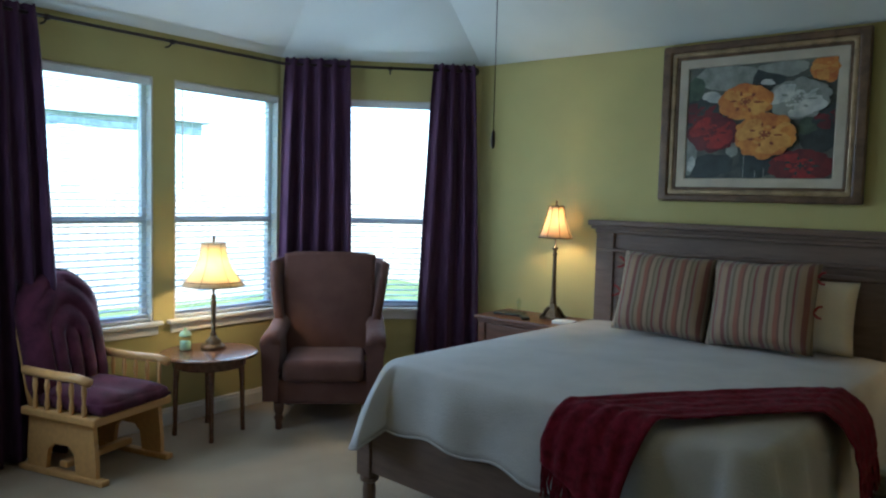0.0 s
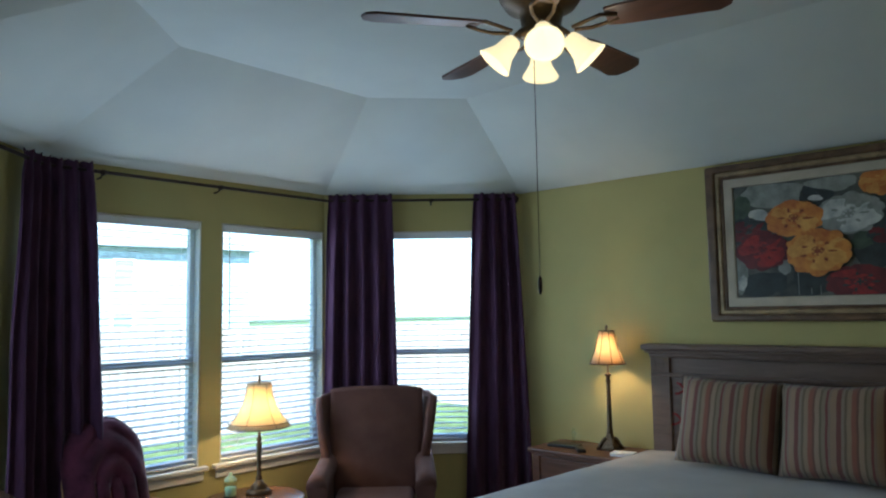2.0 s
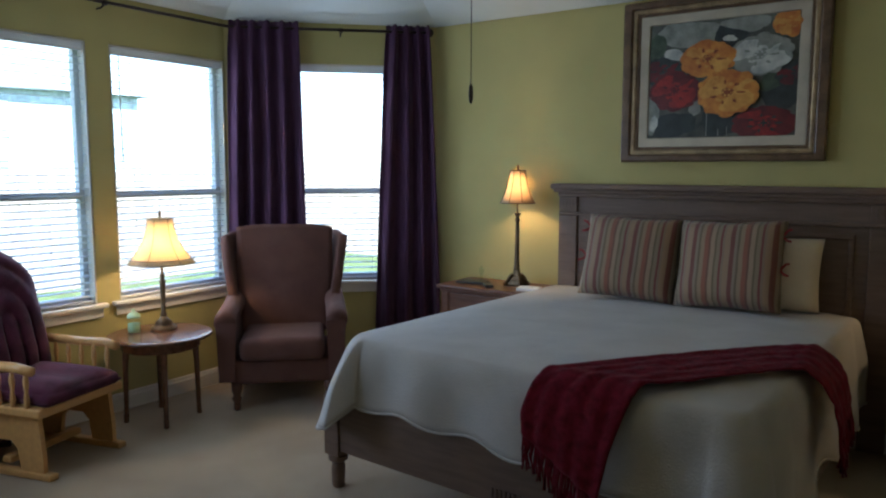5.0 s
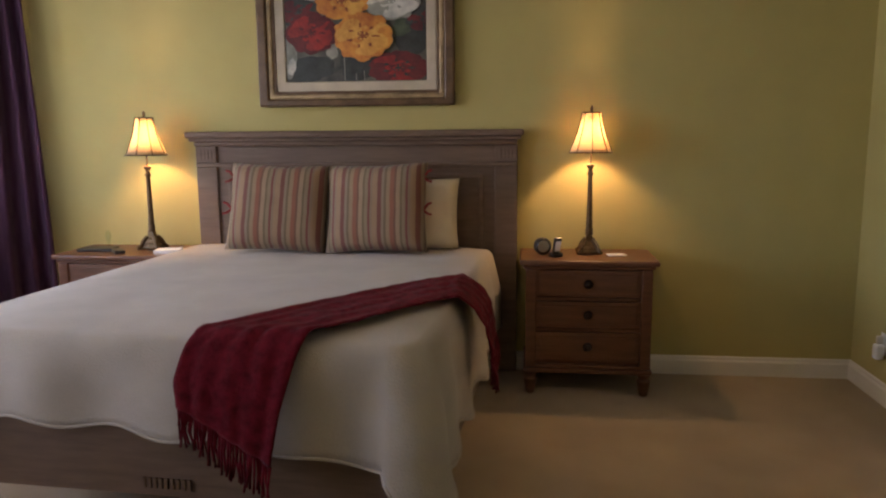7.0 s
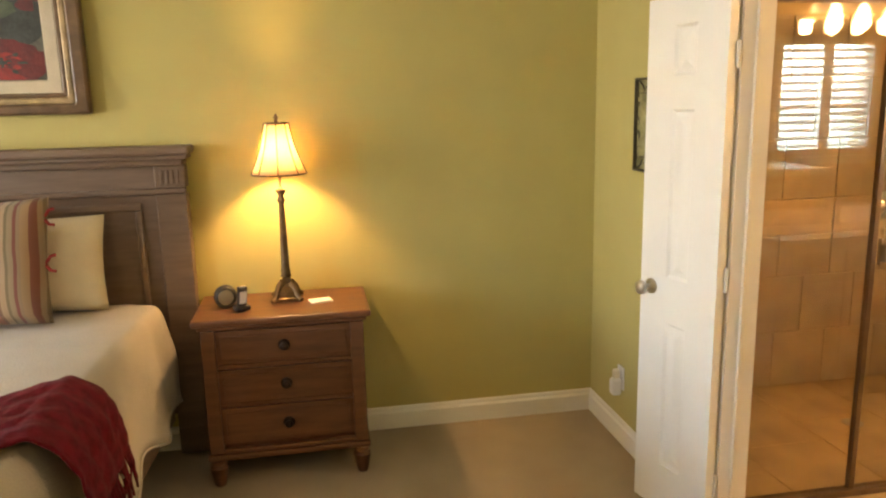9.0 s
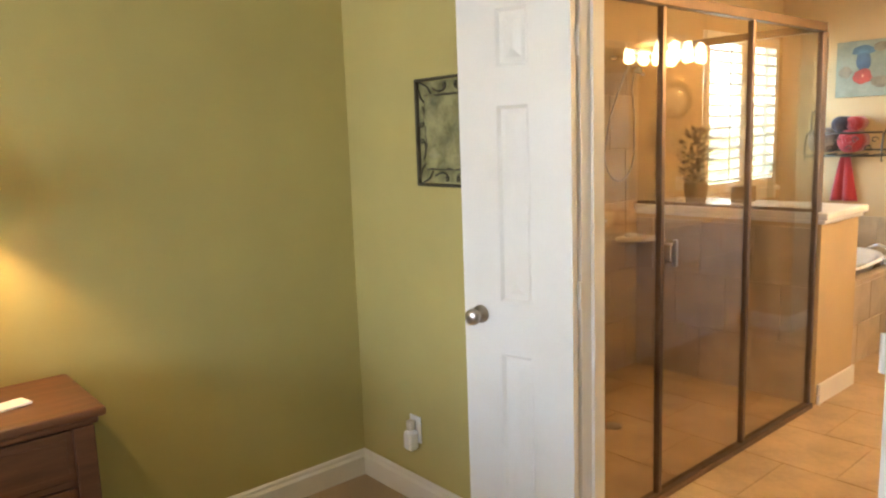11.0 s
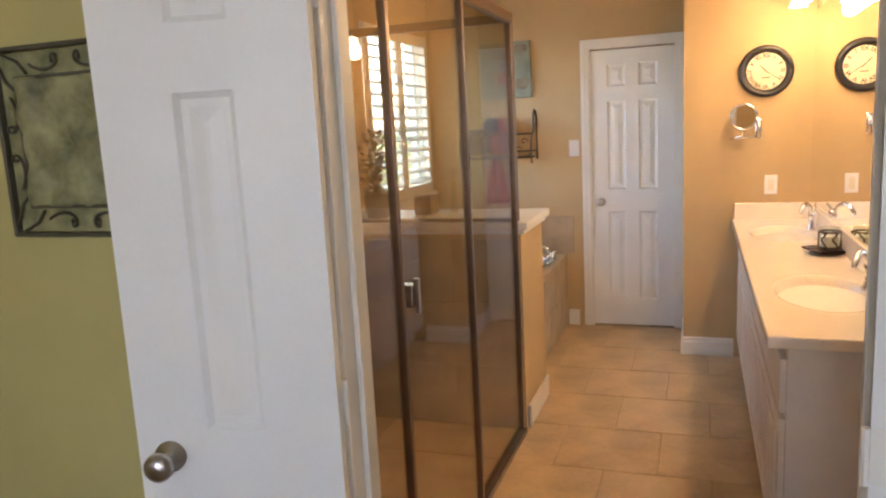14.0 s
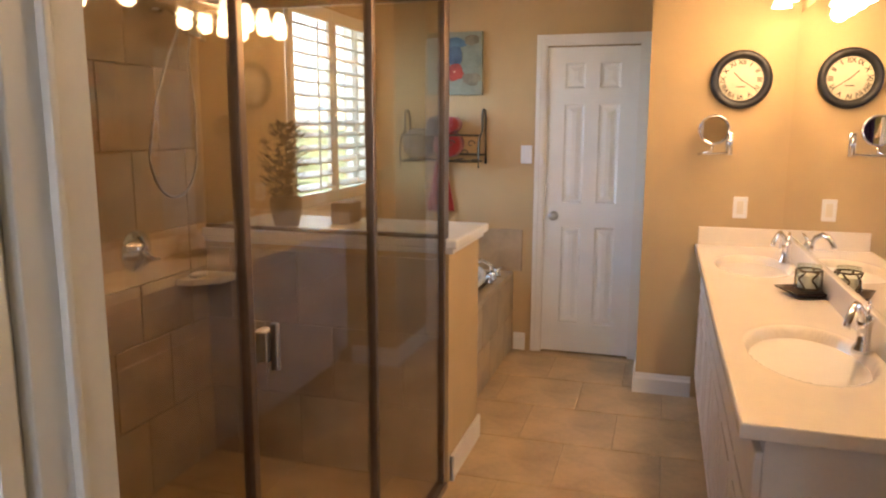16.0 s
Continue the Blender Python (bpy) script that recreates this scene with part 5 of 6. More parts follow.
# ---- bathroom: shower, pony wall, tub ----
before = set(scene.objects)
GY = -1.15
PX0, PX1 = 2.15, 2.655
pony = thing("pony_wall", Matrix.Identity(4), "tan painted half wall with white ledge beside shower", "half wall", kind="structure")
part("core", box(PX0, PX1, -1.165, -0.001, 0.0, 1.035, 0.004), "tan", pony)
part("cap", box(PX0 - 0.03, PX1 + 0.035, -1.205, -0.002, 1.036, 1.075, 0.008, box(PX0 - 0.012, PX1 + 0.016, -1.185, -0.002, 1.012, 1.036, 0.006)), "white", pony, "white painted ledge")
part("baseboard", box(PX0 + 0.02, PX1 + 0.014, -1.180, -1.166, 0.0, 0.118, 0.004, box(PX1 + 0.001, PX1 + 0.014, -1.166, -1.06, 0.0, 0.118, 0.004, box(PX0 + 0.02, PX0 + 0.036, -1.186, -1.166, 0, 0.118, 0.004))), "white", pony)

sh = thing("shower_enclosure", Matrix.Identity(4), "bronze-framed shower enclosure with tinted glass door and panels", "shower")
POSTS = [0.065, 0.642, 1.355, 2.09]
TOPZ = 2.035
for i, x in enumerate(POSTS):
    part("post", box(x - 0.012, x + 0.012, GY - 0.014, GY + 0.014, 0.03, TOPZ - 0.03, 0.003), "showerframe", sh)
part("header", box(POSTS[0] - 0.02, POSTS[-1] + 0.02, GY - 0.02, GY + 0.02, TOPZ - 0.03, TOPZ + 0.015, 0.004), "showerframe", sh)
part("threshold", box(POSTS[0] - 0.02, POSTS[-1] + 0.02, GY - 0.025, GY + 0.025, 0.0, 0.03, 0.004), "showerframe", sh)
for a, b in zip(POSTS, POSTS[1:]):
    g = part("glass_panel", box(a + 0.012, b - 0.012, GY - 0.003, GY + 0.003, 0.03, TOPZ - 0.03), "bronzeglass", sh, "bronze tinted glass")
    g.visible_shadow = False
RX = 2.09
part("return_header", box(RX - 0.018, RX + 0.018, GY + 0.02, -0.03, TOPZ - 0.03, TOPZ + 0.012, 0.004), "showerframe", sh)
part("return_sill", box(RX + 0.033, RX + 0.06, GY + 0.02, -0.03, 1.077, 1.095, 0.003), "showerframe", sh)
g = part("return_glass", box(RX + 0.040, RX + 0.046, GY + 0.02, -0.03, 1.095, TOPZ - 0.03), "bronzeglass", sh)
g.visible_shadow = False
part("corner_filler", box(RX + 0.017, RX + 0.06, GY - 0.012, GY + 0.012, 1.078, TOPZ - 0.03, 0.003), "showerframe", sh)
hd = box(0.70, 0.715, GY - 0.040, GY - 0.02, 0.99, 1.10, 0.004)
box(0.70, 0.715, GY + 0.02, GY + 0.040, 0.99, 1.10, 0.004, hd)
box(0.690, 0.74, GY - 0.020, GY + 0.020, 1.01, 1.08, 0.004, hd)
part("door_handle", hd, "nickel", sh, "brushed metal pull")

# shower fittings
hs = thing("hand_shower", Matrix.Translation((1.88, -0.012, 0)), "chrome hand shower with hanging hose", "shower head")
part("arm", tube([(0, 0, 1.98), (0, -0.06, 1.99), (0, -0.12, 1.95), (0, -0.15, 1.91)], 0.010, 8, lathe([(0.03, 1.97), (0.03, 1.99)], 12, None, (0, 0, 0))), "chrome", hs, "", True)
part("head", moved(lathe([(0.012, 0.03), (0.02, 0.02), (0.048, 0.0), (0.050, -0.012), (0.0, -0.014)], 18), Matrix.Translation((0.02, -0.17, 1.89)) @ Matrix.Rotation(radians(28), 4, "X")), "chrome", hs, "", True)
hose = [(0.0, -0.13, 1.93)]
for i in range(25):
    t = i / 24
    a = math.pi * (1.0 + t)
    hose.append((-0.02 + 0.15 * math.cos(a), -0.07, 1.42 + 0.18 * math.sin(a)))
hose = [(0.0, -0.12, 1.93), (-0.06, -0.1, 1.8), (-0.13, -0.08, 1.62)] + hose[1:] + [(0.12, -0.08, 1.62), (0.06, -0.1, 1.80), (0.02, -0.15, 1.90)]
part("hose", tube(hose, 0.006, 7), "nickel", hs, "", True)
vl = thing("shower_valve", Matrix.Translation((1.68, -0.012, 1.04)), "round chrome shower valve with lever", "faucet")
part("escutcheon", moved(lathe([(0.085, 0), (0.085, 0.006), (0.05, 0.016), (0.035, 0.03), (0, 0.032)], 24), Matrix.Rotation(radians(90), 4, "X")), "chrome", vl, "", True)
part("lever", tube([(0, -0.03, 0), (0.02, -0.055, -0.03), (0.06, -0.06, -0.035)], 0.016, 8, None, 0.008), "chrome", vl, "", True)
sf = part("corner_shelf", prism([(0, 0), (-0.22, 0), (-0.20, -0.08), (-0.12, -0.16), (0, -0.18)], 0, 0.03, 0.006), "ivory")
sf.matrix_world = Matrix.Translation((2.128, -0.014, 0.85))
tagged(sf, "ivory ceramic corner soap shelf in shower", "shelf")
so = part("soap_bar", box(-0.04, 0.04, -0.025, 0.025, 0, 0.022, 0.01, None, 3), "whiteplastic")
so.matrix_world = Matrix.Translation((1.98, -0.08, 0.88))
tagged(so, "white soap bar on corner shelf", "soap")
dr = part("shower_drain", lathe([(0.05, 0.0), (0.05, 0.004), (0.0, 0.004)], 18), "nickel")
dr.matrix_world = Matrix.Translation((1.15, -0.55, 0.0))
tagged(dr, "round metal shower drain in tiled floor", "drain")

tub = thing("bathtub", Matrix.Identity(4), "white drop-in bathtub in tiled surround", "bathtub")
TXa, TXb = PX1 + 0.02, BX1
DZ = 0.55
part("deck", box(TXa, TXb - 0.001, -1.04, -0.96, DZ - 0.03, DZ, 0.003, box(TXa, TXb - 0.001, -0.14, -0.002, DZ - 0.03, DZ, 0.003, box(TXa, TXa + 0.12, -0.96, -0.14, DZ - 0.03, DZ, 0.003, box(TXb - 0.12, TXb - 0.001, -0.96, -0.14, DZ - 0.03, DZ, 0.003)))), "walltile", tub)
part("apron_core", box(TXa, TXb - 0.001, -1.03, -1.0, 0, DZ - 0.03), "grout", tub)


def tub_at(u, v):
    a = 2 * math.pi * u
    k = abs(math.cos(a)) ** 4 * 0.06
    prof = [(1.06, 0.035), (1.03, 0.05), (0.97, 0.045), (0.93, 0.01), (0.86, -0.15), (0.80, -0.30), (0.70, -0.37), (0.3, -0.39), (0.001, -0.39)]
    f = v * 8
    i = min(int(f), 7)
    r = prof[i][0] + (prof[i + 1][0] - prof[i][0]) * (f - i)
    z = prof[i][1] + (prof[i + 1][1] - prof[i][1]) * (f - i)
    ca, sa = math.cos(a), math.sin(a)
    p = 2.6
    q = (abs(ca) ** p + abs(sa) ** p) ** (-1 / p)
    return ((TXa + TXb) / 2 + 0.69 * r * ca * q, -0.55 + 0.40 * r * sa * q, DZ + z)


part("basin", sheet(tub_at, 48, 24), "porcelain", tub, "white porcelain basin", True)
for x, kind in ((3.72, 0), (3.95, 1), (3.82, 2)):
    f = lathe([(0.028, 0), (0.03, 0.01), (0.02, 0.03), (0.022, 0.05), (0, 0.055)], 14, None, (x, -0.97, DZ))
    if kind == 0:
        tube([(x, -0.97, DZ + 0.045), (x - 0.05, -0.99, DZ + 0.055), (x - 0.09, -1.0, DZ + 0.05)], 0.010, 8, f)
    elif kind == 1:
        tube([(x, -0.97, DZ + 0.045), (x + 0.04, -1.0, DZ + 0.055)], 0.010, 8, f)
    else:
        tube([(x, -0.97, DZ + 0.03), (x, -0.96, DZ + 0.10), (x, -0.90, DZ + 0.13), (x, -0.82, DZ + 0.10)], 0.014, 10, f)
    part("tub_faucet", f, "chrome", tub, "chrome deck faucet", True)

# ---- bathroom window with plantation shutters ----
wx0, wx1, wz0, wz1 = 2.95, 4.05, 1.06, 2.22
window("window_5", Matrix.Translation((wx0, 0.0, wz0)), wx1 - wx0, wz1 - wz0, "white bathroom window over the tub")
st = thing("plantation_shutters", Matrix.Translation((wx0, 0.0, wz0)), "white two-panel plantation shutters with open louvres", "shutters")
pw = (wx1 - wx0) / 2
lou = None
for k in range(2):
    x0 = k * pw
    fr = bmesh.new()
    zt = wz1 - wz0
    box(x0 + 0.004, x0 + 0.05, -0.03, -0.002, 0.003, zt - 0.005, 0.003, fr)
    box(x0 + pw - 0.05, x0 + pw - 0.004, -0.03, -0.002, 0.003, zt - 0.005, 0.003, fr)
    box(x0 + 0.05, x0 + pw - 0.05, -0.03, -0.002, 0.003, 0.075, 0.003, fr)
    box(x0 + 0.05, x0 + pw - 0.05, -0.03, -0.002, zt - 0.08, zt - 0.005, 0.003, fr)
    pn = part("shutter_panel", fr, "white", st)
    for i in range(13):
        m = Matrix.Translation((x0 + pw / 2, -0.016, 0.11 + i * 0.0765))
        if lou is None:
            lou = part("louvre", moved(box(-pw / 2 + 0.052, pw / 2 - 0.052, -0.038, 0.038, -0.005, 0.005, 0.004), Matrix.Rotation(radians(20), 4, "X")), "white", pn)
            lou.matrix_basis = m
        else:
            share("louvre", lou, m, pn)
    part("tilt_rod", box(x0 + pw / 2 - 0.006, x0 + pw / 2 + 0.006, -0.068, -0.058, 0.09, zt - 0.10, 0.003), "white", pn)
lamp("bath_daylight", "AREA", 2.2, Matrix.Translation(((wx0 + wx1) / 2, 0.17, (wz0 + wz1) / 2)) @ pose(0, 0, 0, -90, 0, 0), (0.50, 0.76, 1.0), size=1.0, size_y=1.05)

pl = thing("dried_plant", Matrix.Translation((2.30, -0.34, 1.076)), "dark dried foliage in brown pot on ledge", "plant")
part("pot", lathe([(0.055, 0), (0.07, 0.06), (0.075, 0.12), (0.06, 0.14)], 16), "basket", pl, "", True)
lv = bmesh.new()
random.seed(11)
for i in range(420):
    a, rr, zz = random.uniform(0, 6.28), random.uniform(0.0, 0.15), random.uniform(0.12, 0.46)
    rr *= 1.0 - 0.4 * abs(zz - 0.3) / 0.2
    p = Vector((rr * math.cos(a) * 1.0, rr * math.sin(a) * 0.7, zz))
    d = Vector((math.cos(a + random.uniform(-0.8, 0.8)), math.sin(a), random.uniform(-0.3, 0.9))).normalized()
    w = d.cross(Vector((0, 0, 1))).normalized() * random.uniform(0.01, 0.018)
    ln = random.uniform(0.035, 0.065)
    vs = [lv.verts.new(q) for q in (p, p + d * ln * 0.5 + w, p + d * ln, p + d * ln * 0.5 - w)]
    lv.faces.new(vs)
part("leaves", lv, "plant", pl)
part("stems", tube([(0, 0, 0.1), (0.02, 0, 0.25), (0.03, 0.01, 0.4)], 0.004, 5, tube([(0, 0, 0.1), (-0.03, 0.01, 0.25), (-0.06, 0, 0.38)], 0.004, 5)), "plant", pl)
bx = part("ceramic_box", box(-0.07, 0.07, -0.05, 0.05, 0, 0.10, 0.008), "basket")
bx.matrix_world = Matrix.Translation((2.50, -0.55, 1.076))
tagged(bx, "brown square ceramic box on white ledge", "box")
bt = part("glass_bottle", lathe([(0.02, 0), (0.022, 0.01), (0.018, 0.10), (0.012, 0.16), (0.01, 0.19), (0.026, 0.21), (0.022, 0.245), (0, 0.25)], 14), "clearglass", None, "", True)
bt.matrix_world = Matrix.Translation((2.535, -0.70, 1.076))
tagged(bt, "tall clear glass bottle with stopper", "bottle")

# ---- towels, picture and switch on the far wall ----
pic = thing("flower_canvas", Matrix.Translation((BX1 - 0.002, -0.62, 1.94)) @ Matrix.Rotation(radians(-90), 4, "Z"), "pale green canvas with blue vase and red flower", "picture")
part("canvas", box(-0.19, 0.19, -0.03, 0.0, -0.205, 0.205, 0.003), mat("pale_sage_paint", (0.27, 0.29, 0.21), 0.7, vary=0.15, scale=8), pic)
for cx, cz, rx, rz, col in ((0.0, 0.07, 0.05, 0.09, (0.07, 0.12, 0.18)), (0.0, 0.13, 0.08, 0.035, (0.09, 0.17, 0.23)), (0.0, -0.06, 0.07, 0.055, (0.45, 0.06, 0.03)), (0.0, -0.055, 0.022, 0.022, (0.85, 0.55, 0.3)), (0.12, 0.15, 0.05, 0.035, (0.24, 0.20, 0.12)), (0.12, -0.10, 0.06, 0.045, (0.26, 0.22, 0.14)), (-0.12, -0.02, 0.05, 0.04, (0.26, 0.22, 0.14))):
    layer[0] += 1
    part("brushwork", blob(cx, cz, rx, rz, -0.0305 - (layer[0] % 12) * 0.0002, layer[0]), mat("paint_patch", col, 0.6, vary=0.25, scale=12), pic)

rk = thing("towel_rack", Matrix.Translation((BX1 - 0.002, -0.565, 1.28)) @ Matrix.Rotation(radians(-90), 4, "Z"), "black wrought-iron scrolled towel shelf on wall", "towel rack")
for s in (-1, 1):
    part("side", tube([(s * 0.27, -0.005, 0.0), (s * 0.27, -0.005, 0.30), (s * 0.27, -0.04, 0.355), (s * 0.27, -0.08, 0.36), (s * 0.27, -0.11, 0.32), (s * 0.27, -0.10, 0.22), (s * 0.27, -0.19, 0.17), (s * 0.27, -0.21, 0.06), (s * 0.27, -0.20, -0.02)], 0.008, 7), "iron", rk, "", True)
for z, y in ((0.02, -0.20), (0.19, -0.20), (0.06, -0.01), (0.02, -0.10)):
    part("rail", tube([(-0.27, y, z), (0.27, y, z)], 0.007, 7), "iron", rk, "", True)
for k in range(5):
    part("shelf_bar", tube([(-0.22 + k * 0.11, -0.005, 0.03), (-0.22 + k * 0.11, -0.20, 0.03)], 0.005, 6), "iron", rk)
for k in range(4):
    sc = bmesh.new()
    cx = -0.20 + k * 0.133
    for s in (-1, 1):
        tube([(cx + s * (0.018 + (0.028 - 0.002 * i) * math.cos(i * 0.5)), -0.20, 0.105 + s * 0.03 + (0.028 - 0.002 * i) * math.sin(i * 0.5)) for i in range(13)], 0.004, 5, sc)
    part("scroll", sc, "iron", rk, "", True)
for nm, x, z, r, m in (("rolled_towel", 0.04, 0.215, 0.085, "redtowel"), ("rolled_towel", -0.03, 0.345, 0.06, "darktowel"), ("rolled_towel", -0.165, 0.225, 0.095, "greytowel"), ("rolled_towel", 0.06, 0.35, 0.05, "redtowel")):
    rb = bmesh.new()
    tube([(0, -0.19, 0), (0, -0.02, 0)], r, 22, rb)
    tube([(r * 0.7 * (1 - i / 26) * math.cos(i * 0.6), -0.192, r * 0.7 * (1 - i / 26) * math.sin(i * 0.6)) for i in range(24)], 0.005, 5, rb)
    t = part(nm, rb, m, None, "", True)
    t.matrix_world = Matrix.Translation((BX1 - 0.002, -0.565, 1.28)) @ Matrix.Rotation(radians(-90), 4, "Z") @ Matrix.Translation((x, 0, z - (0.085 if z < 0.3 else 0.09) + 0.0))
    tagged(t, {"redtowel": "red rolled bath towel on iron shelf", "darktowel": "black rolled hand towel on iron shelf", "greytowel": "grey rolled bath towel on iron shelf"}[m], "towel", "rolled towels")
ht = part("hanging_towel", sheet(lambda u, v: ((u - 0.5) * (0.06 + 0.13 * v), -0.03 - 0.02 * math.sin(u * 12) * v, -v * 0.36), 18, 14, 0.012), "redtowel", None, "", True)
ht.matrix_world = Matrix.Translation((BX1 - 0.002, -0.53, 1.31)) @ Matrix.Rotation(radians(-90), 4, "Z")
tagged(ht, "red towel hanging below iron shelf", "towel")
sw = thing("light_switch", Matrix.Translation((BX1 - 0.001, -1.113, 1.345)) @ Matrix.Rotation(radians(-90), 4, "Z"), "white light switch on tan wall", "switch")
part("plate", box(-0.037, 0.037, -0.006, 0, -0.06, 0.06, 0.003), "whiteplastic", sw)
part("rocker", box(-0.016, 0.016, -0.011, -0.006, -0.033, 0.033, 0.003), "whiteplastic", sw)

# ---- vanity ----
VX0, VX1, VY, VB, VT = 0.97, 3.548, -2.20, BY1, 0.89
van = thing("vanity_cabinet", Matrix.Identity(4), "white painted double vanity cabinet with panel doors", "cabinet")
part("carcass", box(VX0 + 0.02, VX1, VB + 0.002, VY - 0.04, 0.10, VT - 0.035, 0.002), "cabinet", van)
part("plinth", box(VX0 + 0.03, VX1, VB + 0.01, VY - 0.10, 0.0, 0.10), "cabinet", van)
n = 6
wv = (VX1 - VX0 - 0.04) / n
for i in range(n):
    x0, x1 = VX0 + 0.02 + i * wv + 0.006, VX0 + 0.02 + (i + 1) * wv - 0.006
    d = box(x0, x1, VY - 0.04, VY - 0.02, 0.12, 0.62, 0.004)
    part("door", d, "cabinet", van)
    ins = frame_ring(x1 - x0 - 0.15, 0.50 - 0.15, x1 - x0 - 0.11, 0.50 - 0.11, -0.006, 0.001, 0.002)
    own = moved(ins, Matrix.Translation(((x0 + x1) / 2, VY - 0.021, 0.37)) @ Matrix.Rotation(radians(180), 4, "Z"))
    part("door_moulding", own, "cabinet", van)
    part("drawer_front", box(x0, x1, VY - 0.04, VY - 0.02, 0.64, 0.81, 0.004), "cabinet", van)

SINKS = (1.56, 2.95)


def counter_z(x, y):
    z = VT
    for sx in SINKS:
        r = math.hypot((x - sx) / 0.285, (y + 2.42) / 0.165)
        if r < 1.12:
            if r > 1.0:
                z = VT + 0.0018 * math.sin((1.12 - r) / 0.12 * math.pi)
            else:
                z = VT - 0.13 * (1 - r ** 2.2) ** 0.6
    return z


ct = thing("countertop", Matrix.Identity(4), "cream cultured marble countertop with two moulded oval basins", "countertop")
X0, X1, Y0, Y1 = VX0 - 0.012, VX1 - 0.001, VB + 0.002, VY + 0.012
part("slab", sheet(lambda u, v: (X0 + (X1 - X0) * u, Y1 + (Y0 - Y1) * v, counter_z(X0 + (X1 - X0) * u, Y1 + (Y0 - Y1) * v)), 200, 54), "marble", ct, "", True)
part("edge", box(X0 - 0.004, X1, Y1 - 0.003, Y1 + 0.008, VT - 0.034, VT + 0.003, 0.006, box(X0 - 0.012, X0 - 0.001, Y0, Y1 + 0.008, VT - 0.034, VT + 0.003, 0.006)), "marble", ct, "", True)
part("backsplash", box(X0, X1 - 0.02, VB + 0.001, VB + 0.02, VT - 0.002, VT + 0.10, 0.004), "marble", ct)
part("side_splash", box(X1 - 0.02, X1, VB + 0.001, Y1 - 0.006, VT - 0.002, VT + 0.10, 0.004), "marble", ct)
for sx in SINKS:
    part("drain", lathe([(0.024, 0), (0.024, 0.004), (0, 0.005)], 14, None, (sx, -2.42, VT - 0.131)), "chrome", ct)
for fx in (1.61, 3.06):
    fc = thing("basin_faucet", Matrix.Translation((fx, -2.57, VT)), "chrome gooseneck basin faucet with side lever", "faucet", "basin faucets")
    part("body", lathe([(0.030, 0), (0.030, 0.01), (0.018, 0.03), (0.020, 0.07), (0.024, 0.09), (0.015, 0.11), (0, 0.115)], 16), "chrome", fc, "", True)
    part("spout", tube([(0, 0.0, 0.04), (-0.006, 0.006, 0.09), (-0.03, 0.022, 0.135), (-0.07, 0.042, 0.155), (-0.11, 0.062, 0.145), (-0.14, 0.078, 0.115), (-0.145, 0.08, 0.10)], 0.012, 10, None, 0.010), "chrome", fc, "", True)
    part("lever", tube([(0, 0, 0.10), (0.02, -0.01, 0.125), (0.055, -0.02, 0.14)], 0.008, 8, None, 0.005), "chrome", fc, "", True)
cn = thing("candle_dish", pose(2.36, -2.55, VT, 0, 0, 20), "dark square dish with glass candle holder in metal scrolls", "candle")
part("dish", moved(lathe([(0.09, 0.006), (0.12, 0.016), (0.126, 0.024), (0.11, 0.02), (0, 0.016)], 4), Matrix.Rotation(radians(45), 4, "Z")), "rod", cn)
part("glass", lathe([(0.038, 0.022), (0.042, 0.03), (0.042, 0.12), (0.039, 0.12)], 18), "clearglass", cn, "", True)
part("wax", lathe([(0.036, 0.024), (0.037, 0.03), (0.037, 0.08), (0, 0.08)], 16), "ivory", cn)
for k in range(6):
    rot = Matrix.Rotation(radians(60 * k), 4, "Z")
    pts = [rot @ Vector((0.046, 0.012 * math.cos(i * 0.5), 0.065 + 0.035 * math.sin(i * 0.25 - 1.5) + 0.01 * math.sin(i * 0.5))) for i in range(14)]
    part("metal_scroll", tube(pts, 0.004, 5), "bronze", cn, "", True)
for z in (0.03, 0.10):
    part("metal_ring", tube(arc(0, 0, z, 0.046, 0, 360, 20, "xy"), 0.004, 5), "bronze", cn, "", True)

mr = part("vanity_mirror", box(0.12, 3.545, VB + 0.001, VB + 0.007, VT + 0.102, 2.10), "mirror")
tagged(mr, "large frameless wall mirror above vanity", "mirror")
for cx in (1.70, 2.98):
    bar = thing("vanity_light", Matrix.Translation((cx, VB + 0.002, 2.19)), "brass vanity light bar with lit glass shades", "wall light", "vanity lights")
    part("backplate", box(-0.36, 0.36, 0.0, 0.03, -0.05, 0.05, 0.01), "nickel", bar)
    for k in range(4):
        x = -0.27 + k * 0.18
        part("arm", tube([(x, 0.03, 0.0), (x, 0.10, 0.01), (x, 0.13, -0.02)], 0.010, 8), "nickel", bar, "", True)
        part("glass_shade", lathe([(0.016, 0.0), (0.028, -0.016), (0.034, -0.05), (0.046, -0.075), (0.041, -0.075), (0.024, -0.04), (0, -0.016)], 18, None, (x, 0.13, -0.02)), "bulb", bar, "lit frosted glass shade", True)
        lamp("vanity_bulb", "POINT", 0.33, Matrix.Translation((cx + x, VB + 0.135, 2.06)), (1.0, 0.63, 0.28), radius=0.04)

